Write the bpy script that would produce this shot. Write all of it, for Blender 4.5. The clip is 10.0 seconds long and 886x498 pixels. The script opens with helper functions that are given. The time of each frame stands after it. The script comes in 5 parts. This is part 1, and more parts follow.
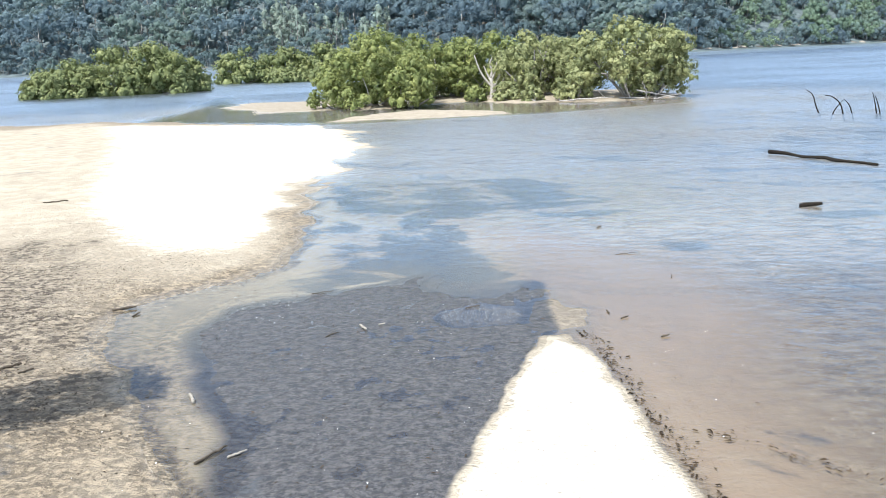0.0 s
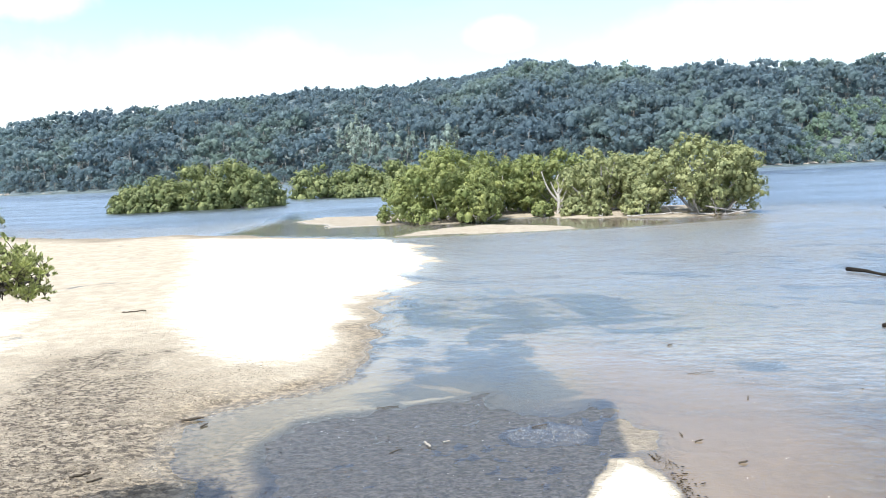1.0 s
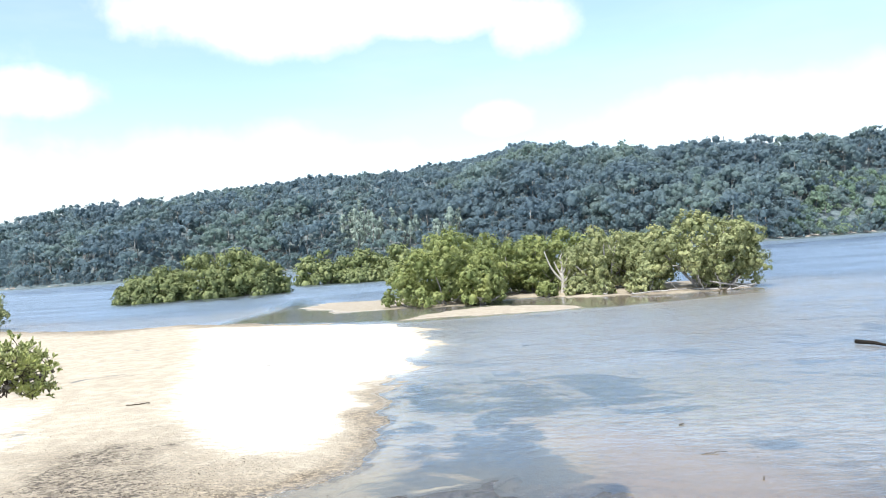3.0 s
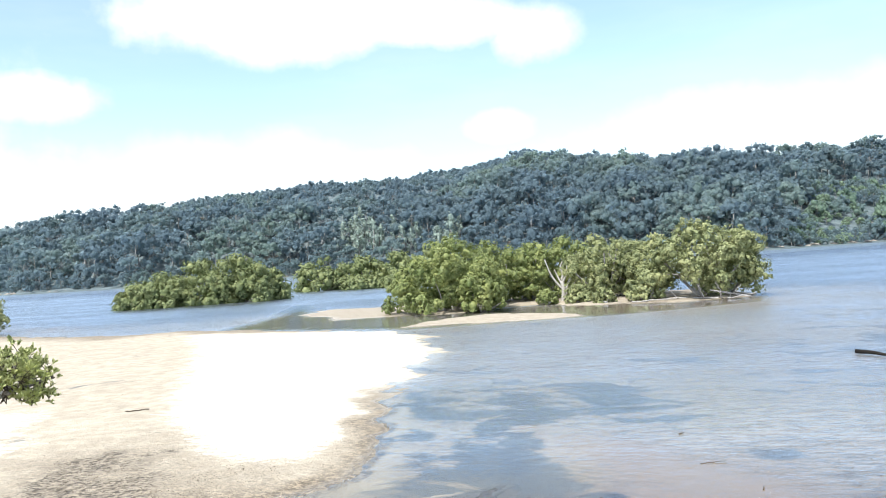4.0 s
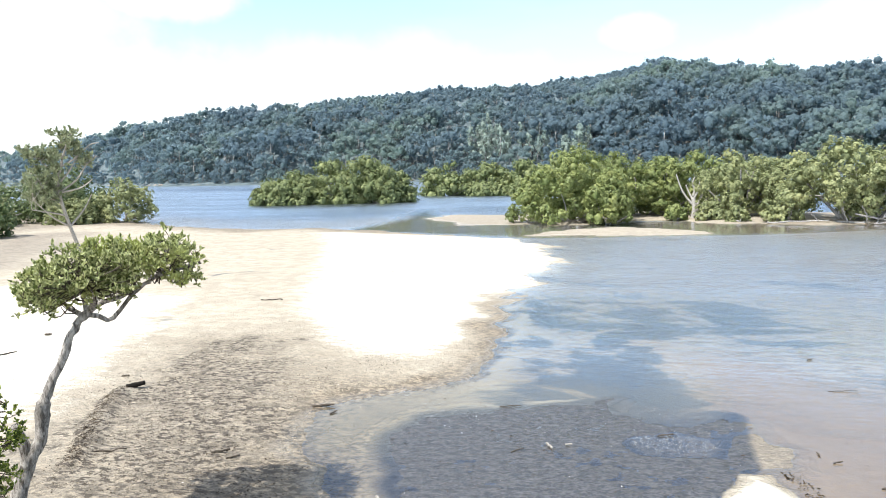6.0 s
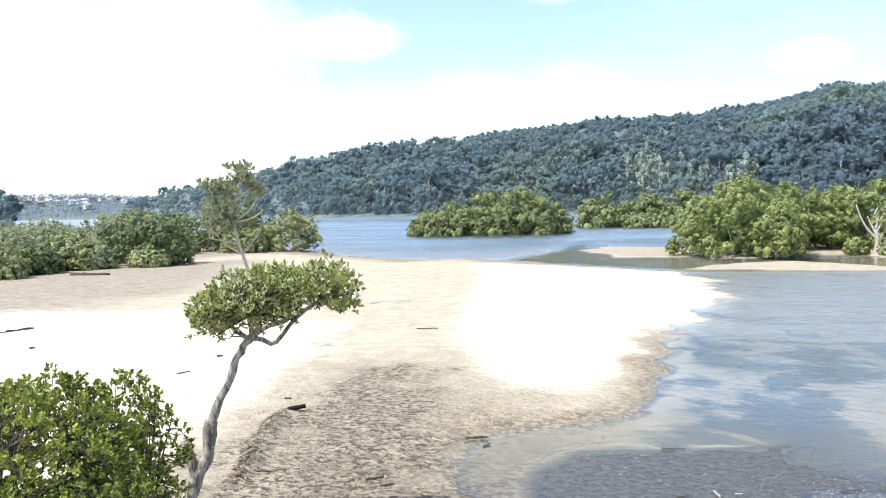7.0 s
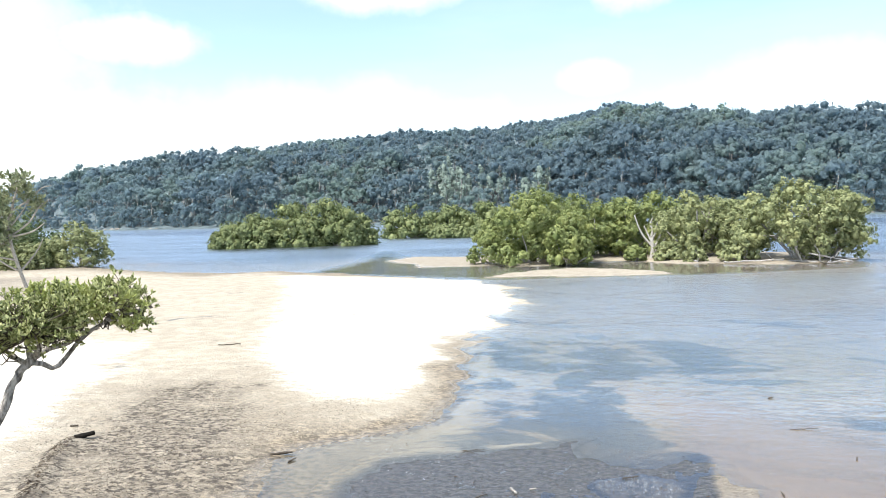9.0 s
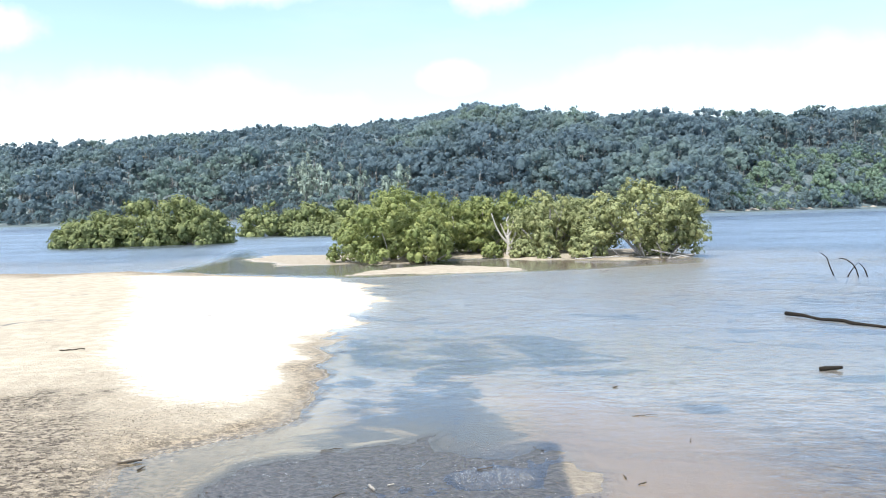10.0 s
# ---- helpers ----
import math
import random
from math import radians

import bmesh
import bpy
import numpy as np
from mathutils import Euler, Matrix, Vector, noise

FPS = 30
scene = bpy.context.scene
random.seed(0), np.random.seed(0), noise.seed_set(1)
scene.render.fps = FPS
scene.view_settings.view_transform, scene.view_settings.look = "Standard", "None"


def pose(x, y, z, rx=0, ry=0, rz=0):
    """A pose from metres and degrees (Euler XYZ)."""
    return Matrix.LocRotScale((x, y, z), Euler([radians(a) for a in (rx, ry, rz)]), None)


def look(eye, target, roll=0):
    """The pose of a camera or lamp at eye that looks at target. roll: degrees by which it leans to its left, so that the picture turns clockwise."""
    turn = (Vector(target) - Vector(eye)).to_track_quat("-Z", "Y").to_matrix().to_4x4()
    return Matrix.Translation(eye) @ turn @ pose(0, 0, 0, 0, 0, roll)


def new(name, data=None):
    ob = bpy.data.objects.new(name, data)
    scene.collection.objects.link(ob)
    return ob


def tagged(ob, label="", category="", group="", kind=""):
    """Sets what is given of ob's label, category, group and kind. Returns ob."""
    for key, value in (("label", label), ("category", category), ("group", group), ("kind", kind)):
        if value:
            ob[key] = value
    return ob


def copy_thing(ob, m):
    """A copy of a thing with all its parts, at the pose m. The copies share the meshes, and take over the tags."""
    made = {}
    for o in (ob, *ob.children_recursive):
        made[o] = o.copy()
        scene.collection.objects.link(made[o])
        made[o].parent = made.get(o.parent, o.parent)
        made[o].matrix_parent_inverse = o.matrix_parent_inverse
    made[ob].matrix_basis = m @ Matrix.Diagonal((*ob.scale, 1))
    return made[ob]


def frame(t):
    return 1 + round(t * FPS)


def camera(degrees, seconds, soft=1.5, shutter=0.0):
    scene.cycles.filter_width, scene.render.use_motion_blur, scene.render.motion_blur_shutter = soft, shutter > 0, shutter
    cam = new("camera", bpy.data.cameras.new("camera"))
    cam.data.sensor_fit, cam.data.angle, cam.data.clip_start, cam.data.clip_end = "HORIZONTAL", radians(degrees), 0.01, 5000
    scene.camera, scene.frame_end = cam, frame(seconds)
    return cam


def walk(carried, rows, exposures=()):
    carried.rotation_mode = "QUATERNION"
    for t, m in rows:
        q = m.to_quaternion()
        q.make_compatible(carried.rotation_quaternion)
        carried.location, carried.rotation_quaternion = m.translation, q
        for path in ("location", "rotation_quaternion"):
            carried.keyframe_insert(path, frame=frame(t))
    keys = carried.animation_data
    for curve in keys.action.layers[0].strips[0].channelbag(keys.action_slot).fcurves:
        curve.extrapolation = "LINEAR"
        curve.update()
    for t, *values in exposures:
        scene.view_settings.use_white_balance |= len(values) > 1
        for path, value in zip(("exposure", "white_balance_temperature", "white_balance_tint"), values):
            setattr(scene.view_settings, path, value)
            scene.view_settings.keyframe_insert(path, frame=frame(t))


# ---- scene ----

# Camera: held by hand 3.2 m above the flats, panning; rows are time, place, yaw, pitch, roll.
EYE = 3.2
cam = camera(57.17, 10.0, soft=0.65)
ROWS = [
    (0.0, 0.00, 0.00, -0.01, 0.00, -13.57, -2.30),
    (0.5, -0.01, 0.00, 0.00, 4.79, -10.93, -1.97),
    (1.0, 0.00, -0.01, 0.02, 4.41, -5.43, -2.35),
    (1.5, 0.01, -0.04, 0.03, 4.37, -3.80, -2.92),
    (2.0, 0.02, -0.04, 0.03, 4.31, -1.76, -3.44),
    (2.5, 0.00, -0.03, 0.04, 4.46, 0.27, -3.85),
    (3.0, 0.01, -0.04, 0.05, 4.40, 0.36, -3.91),
    (3.2, 0.02, -0.05, 0.05, 4.32, 0.92, -3.75),
    (4.5, 0.01, -0.05, 0.06, 4.61, 0.72, -3.36),
    (5.0, 0.02, -0.06, 0.04, 4.95, -2.35, -2.45),
    (5.5, -0.00, -0.05, 0.02, 6.64, -5.11, -1.68),
    (6.0, -0.01, -0.09, 0.04, 13.37, -5.24, -1.19),
    (6.2, -0.04, -0.06, 0.03, 16.80, -5.18, -0.91),
    (7.3, -0.09, 0.09, 0.01, 24.69, -1.97, -1.30),
    (7.5, -0.08, 0.09, 0.02, 24.50, -1.68, -1.29),
    (8.0, -0.03, 0.06, 0.02, 22.21, -1.83, -1.49),
    (8.5, -0.02, 0.03, 0.02, 13.48, -2.17, -1.47),
    (9.0, -0.02, 0.03, 0.02, 10.60, -2.33, -1.47),
    (9.5, 0.01, -0.01, 0.02, 7.76, -2.61, -1.28),
    (10.0, 0.03, -0.03, 0.03, 0.82, -2.72, -1.30),
]


def held(x, y, z, yaw, pitch, roll):
    return pose(x, y, EYE + z, 0, 0, yaw) @ pose(0, 0, 0, 90 + pitch) @ pose(0, 0, 0, 0, 0, roll)


walk(cam, [(row[0], held(*row[1:])) for row in ROWS], exposures=[(0.0, 1.2), (10.0, 1.2)])

# ---- sky and sun ----
SUN_ELEVATION, SUN_AZIMUTH = radians(57), radians(216)
sun_way = Vector((math.sin(SUN_AZIMUTH) * math.cos(SUN_ELEVATION), math.cos(SUN_AZIMUTH) * math.cos(SUN_ELEVATION), math.sin(SUN_ELEVATION)))


class Nodes:
    """Short hand for wiring a node tree."""

    def __init__(self, tree):
        self.tree = tree
        tree.nodes.clear()

    def add(self, kind, inputs=None):
        node = self.tree.nodes.new(kind)
        for key, value in (inputs or {}).items():
            if isinstance(value, bpy.types.NodeSocket):
                self.tree.links.new(value, node.inputs[key])
            else:
                node.inputs[key].default_value = value
        return node

    def math(self, operation, a, b=0.0, clamp=False):
        node = self.add("ShaderNodeMath", {0: a, 1: b})
        node.operation, node.use_clamp = operation, clamp
        return node.outputs[0]

    def vec(self, operation, a, b=(0, 0, 0)):
        node = self.add("ShaderNodeVectorMath", {0: a, 1: b})
        node.operation = operation
        return node.outputs[0]

    def noise(self, vector, scale, detail=4.0, rough=0.55, distortion=0.0):
        return self.add("ShaderNodeTexNoise", {"Vector": vector, "Scale": scale, "Detail": detail, "Roughness": rough, "Distortion": distortion}).outputs["Fac"]

    def steps(self, value, low, high, to_low=0.0, to_high=1.0):
        node = self.add("ShaderNodeMapRange", {"Value": value, "From Min": low, "From Max": high, "To Min": to_low, "To Max": to_high})
        node.interpolation_type = "SMOOTHSTEP"
        return node.outputs["Result"]

    def mix(self, factor, a, b, blend="MIX"):
        node = self.add("ShaderNodeMix")
        node.data_type, node.blend_type = "RGBA", blend
        for key, value in ((0, factor), (6, a), (7, b)):
            if isinstance(value, bpy.types.NodeSocket):
                self.tree.links.new(value, node.inputs[key])
            else:
                node.inputs[key].default_value = value if key == 0 else (*value, 1.0)
        return node.outputs[2]

    def position(self):
        return self.add("ShaderNodeNewGeometry").outputs["Position"]

    def bump(self, height, strength, distance):
        return self.add("ShaderNodeBump", {"Height": height, "Strength": strength, "Distance": distance}).outputs["Normal"]

    def end(self, shader, kind="ShaderNodeOutputMaterial"):
        self.add(kind, {"Surface": shader})


def build_sky():
    world = bpy.data.worlds.new("sky")
    scene.world = world
    world.use_nodes = True
    n = Nodes(world.node_tree)
    sky = n.add("ShaderNodeTexSky")
    sky.sky_type, sky.sun_disc, sky.sun_elevation, sky.sun_rotation = "NISHITA", False, SUN_ELEVATION, SUN_AZIMUTH
    sky.air_density, sky.dust_density, sky.ozone_density = 1.0, 1.2, 1.0
    way = n.add("ShaderNodeTexCoord").outputs["Generated"]
    part_of = n.add("ShaderNodeSeparateXYZ", {0: way})
    flat = n.math("MAXIMUM", n.math("SQRT", n.math("ADD", n.math("MULTIPLY", part_of.outputs[0], part_of.outputs[0]), n.math("MULTIPLY", part_of.outputs[1], part_of.outputs[1]))), 0.001)
    azimuth = n.math("MULTIPLY", n.math("ARCTAN2", part_of.outputs[0], part_of.outputs[1]), 57.296)
    height = n.math("MULTIPLY", n.math("ARCTAN2", part_of.outputs[2], flat), 57.296)
    rough = n.math("SUBTRACT", n.noise(way, 9.0, 5.0, 0.6), 0.5)
    cover = None
    # fair-weather clouds: azimuth, elevation, half width, half height, thickness
    for az, el, wide, tall, thick in ((-15, 17, 10, 2.6, 1.0), (-4, 16.4, 7, 1.6, 1.0), (3, 15.3, 3, 2.2, 0.9), (-31, 11.8, 4.5, 1.6, 1.0), (-18, 6.8, 13, 2.8, 0.5), (17, 8.0, 13, 2.5, 0.55), (0.3, 9.2, 3.0, 1.2, 0.8), (-46, 11, 14, 8, 0.6), (-40, 4, 22, 5, 0.8), (75, 26, 24, 5, 0.5), (130, 30, 40, 9, 0.8), (-120, 26, 35, 8, 0.8)):
        u = n.math("DIVIDE", n.math("SUBTRACT", azimuth, float(az)), float(wide))
        v = n.math("DIVIDE", n.math("SUBTRACT", height, float(el)), float(tall))
        far = n.math("ADD", n.math("ADD", n.math("MULTIPLY", u, u), n.math("MULTIPLY", v, v)), n.math("MULTIPLY", rough, 3.2))
        one = n.steps(far, 1.6, 0.1, 0.0, thick)
        cover = one if cover is None else n.math("MAXIMUM", cover, one)
    low_haze = n.steps(height, 8.0, 0.0, 0.0, 0.3)
    cover = n.math("MAXIMUM", cover, low_haze)
    veil = n.steps(n.noise(n.vec("MULTIPLY", way, (1, 1, 4)), 2.2, 5.0, 0.6), 0.4, 0.75, 0.0, 0.15)
    cover = n.math("MAXIMUM", cover, veil)
    cover = n.math("MAXIMUM", cover, n.steps(height, 24.0, 50.0, 0.0, 0.45))
    colour = n.mix(cover, (0, 0, 0), CLOUD)
    n.tree.links.new(sky.outputs[0], colour.node.inputs[6])
    n.end(n.add("ShaderNodeBackground", {"Color": colour, "Strength": SKY}).outputs[0], "ShaderNodeOutputWorld")


SKY, CLOUD = 0.13, (4.2, 4.4, 4.5)
build_sky()
sun = new("sun", bpy.data.lights.new("sun", "SUN"))
sun.data.energy, sun.data.angle, sun.data.color = 3.15, radians(0.55), (1.0, 0.975, 0.93)
sun.matrix_world = look(sun_way * 100, (0, 0, 0))


# ---- materials ----
def material(name):
    m = bpy.data.materials.new(name)
    m.use_nodes = True
    return m, Nodes(m.node_tree)


def sand_material():
    """Tidal sand: pale dry crests, damp tan sand, a dark grey bed, brown mud, with grains, ripples and dark flecks."""
    m, n = material("tidal_sand")
    place = n.position()
    zones, beds = n.add("ShaderNodeAttribute"), n.add("ShaderNodeAttribute")
    zones.attribute_name, beds.attribute_name = "zones", "beds"
    zone = n.add("ShaderNodeSeparateColor", {0: zones.outputs["Color"]})
    more = n.add("ShaderNodeSeparateColor", {0: beds.outputs["Color"]})
    broad = n.noise(place, 0.35, 5, 0.6)
    middle = n.noise(place, 2.2, 5, 0.6)
    fine = n.noise(place, 26.0, 4, 0.7)
    grain = n.noise(place, 140.0, 2, 0.6)
    ripples = n.noise(n.vec("MULTIPLY", place, (1.0, 1.5, 1.0)), 7.5, 3, 0.6, 1.2)
    streak = n.noise(n.vec("MULTIPLY", place, (1.1, 2.6, 1.0)), 2.4, 4, 0.65, 0.4)
    colour = n.mix(n.steps(middle, 0.35, 0.68), TAN_A, TAN_B)
    colour = n.mix(n.steps(streak, 0.52, 0.7, 0.0, 0.45), colour, TAN_C)
    pale = n.math("ADD", zone.outputs[0], n.math("ADD", n.math("MULTIPLY", n.math("SUBTRACT", broad, 0.5), 0.5), n.math("MULTIPLY", n.math("SUBTRACT", fine, 0.5), 0.7)))
    pale = n.steps(n.math("ADD", pale, n.math("MULTIPLY", n.math("SUBTRACT", streak, 0.5), 0.9)), 0.36, 0.64)
    colour = n.mix(pale, colour, n.mix(middle, PALE_A, PALE_B))
    marks = n.noise(n.vec("MULTIPLY", place, (1.0, 1.1, 1.0)), 10.0, 5, 0.72, 0.5)
    colour = n.mix(n.math("MULTIPLY", n.steps(marks, 0.56, 0.66, 0.0, 0.55), n.steps(pale, 0.75, 0.3, 0.0, 1.0)), colour, TAN_C)
    colour = n.mix(n.math("MULTIPLY", more.outputs[2], n.steps(middle, 0.25, 0.7, 0.7, 1.0)), colour, n.mix(n.steps(n.math("ADD", n.math("MULTIPLY", fine, 0.25), n.math("MULTIPLY", marks, 0.75)), 0.42, 0.56), DAMP_B, DAMP_A))
    colour = n.mix(n.math("MULTIPLY", more.outputs[0], n.steps(streak, 0.35, 0.65, 1.0, 0.35)), colour, MUD)
    along = n.add("ShaderNodeSeparateXYZ", {0: place})
    level = along.outputs[2]
    # clean pale sand lies on the bed of the outer shallows
    outer = n.steps(n.math("ADD", along.outputs[1], n.math("MULTIPLY", broad, 6.0)), 13.5, 18.0)
    # thin pale lines in the submerged colour imitate caustic light
    colour = n.mix(n.steps(level, 0.0, -0.05), colour, n.mix(n.steps(n.math("ABSOLUTE", n.math("SUBTRACT", n.noise(n.vec("MULTIPLY", place, (2.2, 1.0, 1.0)), 2.6, 3, 0.55, 0.8), 0.5)), 0.012, 0.0, 0.0, 0.2), n.mix(n.steps(n.math("ADD", n.math("MULTIPLY", streak, 0.6), n.math("MULTIPLY", marks, 0.4)), 0.4, 0.6), n.mix(outer, SOAKED_A, OUTER_A), n.mix(outer, SOAKED_B, OUTER_B)), PALE_A))
    clean = n.math("MULTIPLY", more.outputs[0], n.steps(level, 0.0, -0.008))
    colour = n.mix(n.math("MULTIPLY", clean, n.steps(streak, 0.3, 0.65, 1.0, 0.55)), colour, TONGUE_SAND)
    dark_bed = n.mix(n.steps(n.math("ADD", n.math("MULTIPLY", fine, 0.45), n.math("MULTIPLY", marks, 0.55)), 0.41, 0.6), DARK_BED_A, DARK_BED_B)
    colour = n.mix(n.steps(n.math("ADD", zone.outputs[1], n.math("MULTIPLY", n.math("SUBTRACT", middle, 0.5), 0.18)), 0.3, 0.7), colour, dark_bed)
    # deeper bed turns blue, painting in the light that deep water scatters
    bed = n.mix(n.steps(level, -0.5, -1.1), WEED, n.mix(n.steps(broad, 0.4, 0.65), WATER_BLUE_A, WATER_BLUE_B))
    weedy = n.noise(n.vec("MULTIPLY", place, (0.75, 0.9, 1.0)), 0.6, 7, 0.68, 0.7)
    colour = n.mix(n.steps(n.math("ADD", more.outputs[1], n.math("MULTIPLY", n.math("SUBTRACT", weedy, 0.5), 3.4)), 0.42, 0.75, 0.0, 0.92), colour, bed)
    # flecks colour in dead litter, and the shade of small pits
    flecks = n.steps(n.noise(n.vec("MULTIPLY", place, (1.0, 1.2, 1.0)), 9.0, 4, 0.75), 0.49, 0.56)
    patch = n.steps(n.math("ADD", zone.outputs[2], n.math("MULTIPLY", n.math("SUBTRACT", n.noise(place, 0.9, 4), 0.5), 1.9)), 0.22, 0.7)
    smear = n.steps(n.noise(n.vec("MULTIPLY", place, (1.2, 1.5, 1.0)), 2.6, 5, 0.75), 0.46, 0.6)
    colour = n.mix(n.math("MULTIPLY", patch, n.math("MAXIMUM", flecks, n.math("MULTIPLY", smear, 0.5))), colour, LITTER_AND_PIT_SHADE)
    specks = n.steps(n.noise(n.vec("MULTIPLY", place, (1.0, 1.1, 1.0)), 15.0, 3, 0.7), 0.6, 0.7, 0.0, 0.5)
    colour = n.mix(n.math("MULTIPLY", specks, n.steps(level, -0.005, 0.01)), colour, (0.1, 0.08, 0.055))
    colour = n.mix(n.steps(grain, 0.3, 0.75, 0.0, 0.25), colour, (0.09, 0.07, 0.05))
    height = n.math("ADD", n.math("MULTIPLY", fine, 0.35), n.math("ADD", n.math("MULTIPLY", ripples, 0.9), n.math("MULTIPLY", middle, 1.0)))
    wet = n.steps(level, 0.03, 0.006, 0.85, 0.24)
    shader = n.add("ShaderNodeBsdfPrincipled", {"Base Color": colour, "Roughness": wet, "Specular IOR Level": 0.5, "Normal": n.bump(n.math("MULTIPLY", height, n.math("MULTIPLY", n.steps(level, -0.02, 0.0, 0.25, 1.0), n.steps(zone.outputs[1], 0.2, 0.8, 1.0, 0.5))), 0.8, 0.06)})
    n.end(shader.outputs[0])
    return m


def water_material():
    """Clear shallow water: the bed shows through, the sky lies on the ripples."""
    m, n = material("water")
    place = n.position()
    wind = n.noise(n.vec("MULTIPLY", place, (0.25, 0.6, 1)), 0.16, 4, 0.6)
    swell = n.noise(n.vec("MULTIPLY", place, (0.8, 1.25, 1)), 1.5, 4, 0.6)
    ripple = n.noise(n.vec("MULTIPLY", place, (0.9, 1.15, 1)), 7.0, 4, 0.65, 0.6)
    lines = n.noise(n.vec("MULTIPLY", place, (0.85, 1.15, 1)), 2.6, 4, 0.65, 0.9)
    waves = n.noise(n.vec("MULTIPLY", place, (0.5, 1.0, 1)), 0.9, 4, 0.6, 0.6)
    height = n.math("ADD", n.math("ADD", n.math("MULTIPLY", swell, 0.5), n.math("MULTIPLY", lines, 0.6)), n.math("ADD", n.math("MULTIPLY", ripple, 0.26), n.math("MULTIPLY", waves, 0.9)))
    chop = n.add("ShaderNodeAttribute")
    chop.attribute_name = "chop"
    height = n.math("MULTIPLY", n.math("MULTIPLY", height, n.steps(wind, 0.35, 0.65, 0.45, 1.0)), chop.outputs["Fac"])
    normal = n.bump(height, RIPPLE * 0.4, 0.12)
    steep = n.bump(height, RIPPLE, 0.16)
    mirror = n.add("ShaderNodeBsdfGlossy", {"Color": (0.78, 0.89, 1.0, 1), "Roughness": n.steps(chop.outputs["Fac"], 0.12, 0.8, 0.07, 0.3), "Normal": normal})
    clear = n.add("ShaderNodeBsdfTransparent", {"Color": (0.92, 0.93, 0.93, 1)})
    gloss = n.add("ShaderNodeFresnel", {"IOR": 1.36, "Normal": steep}).outputs[0]
    n.end(n.add("ShaderNodeMixShader", {0: gloss, 1: clear.outputs[0], 2: mirror.outputs[0]}).outputs[0])
    return m


def leaf_material(name, dark, light, tip, through_light=0.3, tint=False, rough=0.5):
    m, n = material(name)
    chance = n.add("ShaderNodeNewGeometry").outputs["Random Per Island"]
    colour = n.mix(n.steps(chance, 0.0, 1.0), dark, light)
    patch = n.noise(n.position(), 0.9 if not tint else 0.02, 3, 0.6)
    colour = n.mix(n.steps(patch, 0.45, 0.7, 0.0, 0.7), colour, tip)
    bumped = {}
    if tint:
        tree_tint = n.add("ShaderNodeAttribute")
        tree_tint.attribute_name = "tint"
        value = tree_tint.outputs["Fac"]
        colour = n.mix(n.steps(value, 0.55, 1.0, 0.0, 0.8), colour, tip)
        # low tint mixes in a blue that stands for distance haze
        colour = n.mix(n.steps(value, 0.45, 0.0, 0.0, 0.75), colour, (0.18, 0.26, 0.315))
        # hollows of the bump are darkened in the colour, as shade between sprays
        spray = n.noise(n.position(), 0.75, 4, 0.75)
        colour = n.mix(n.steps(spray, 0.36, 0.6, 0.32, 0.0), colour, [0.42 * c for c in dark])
        bumped = {"Normal": n.bump(spray, 1.0, 1.1)}
    surface = n.add("ShaderNodeBsdfPrincipled", {"Base Color": colour, "Roughness": rough, "Specular IOR Level": 0.3 if rough < 0.6 else 0.08, **bumped})
    glow = n.add("ShaderNodeBsdfTranslucent", {"Color": colour, **bumped})
    n.end(n.add("ShaderNodeMixShader", {0: through_light, 1: surface.outputs[0], 2: glow.outputs[0]}).outputs[0])
    return m


def bark_material(name, dark, light, scale=1.0):
    m, n = material(name)
    place = n.position()
    grain = n.noise(n.vec("MULTIPLY", place, (1, 1, 0.3)), 60.0 * scale, 5, 0.7, 0.8)
    blot = n.noise(place, 5.0 * scale, 4, 0.6)
    colour = n.mix(n.steps(grain, 0.3, 0.7), dark, light)
    colour = n.mix(n.steps(blot, 0.52, 0.72, 0.0, 0.4), colour, [0.6 * c for c in dark])
    n.end(n.add("ShaderNodeBsdfPrincipled", {"Base Color": colour, "Roughness": 0.85, "Specular IOR Level": 0.15, "Normal": n.bump(grain, 0.7, 0.02)}).outputs[0])
    return m


def plain_material(name, a, b, scale=6.0, rough=0.7, bump=0.3):
    m, n = material(name)
    place = n.position()
    blot = n.noise(place, scale, 5, 0.65)
    n.end(n.add("ShaderNodeBsdfPrincipled", {"Base Color": n.mix(n.steps(blot, 0.35, 0.68), a, b), "Roughness": rough, "Normal": n.bump(blot, bump, 0.05)}).outputs[0])
    return m


TAN_A, TAN_B, TAN_C = (0.38, 0.33, 0.25), (0.5, 0.445, 0.345), (0.3, 0.25, 0.18)
PALE_A, PALE_B = (0.66, 0.6, 0.49), (0.74, 0.69, 0.59)
TONGUE_SAND = (0.33, 0.25, 0.178)
MUD = (0.22, 0.185, 0.145)
DAMP_A, DAMP_B = (0.1, 0.08, 0.055), (0.33, 0.268, 0.185)
SOAKED_A, SOAKED_B = (0.115, 0.096, 0.072), (0.225, 0.187, 0.142)
OUTER_A, OUTER_B = (0.2, 0.175, 0.145), (0.4, 0.36, 0.3)
# near-black greys of the bed patch closest to the camera
DARK_BED_A, DARK_BED_B = (0.031, 0.032, 0.035), (0.1, 0.096, 0.096)
WATER_BLUE_A, WATER_BLUE_B = (0.078, 0.11, 0.15), (0.155, 0.2, 0.255)
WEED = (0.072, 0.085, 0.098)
LITTER_AND_PIT_SHADE = (0.06, 0.048, 0.034)
RIPPLE = 1.0
SAND, WATER = sand_material(), water_material()
MANGROVE_LEAF = leaf_material("mangrove_leaf", (0.135, 0.178, 0.06), (0.27, 0.312, 0.116), (0.37, 0.393, 0.142), 0.28)
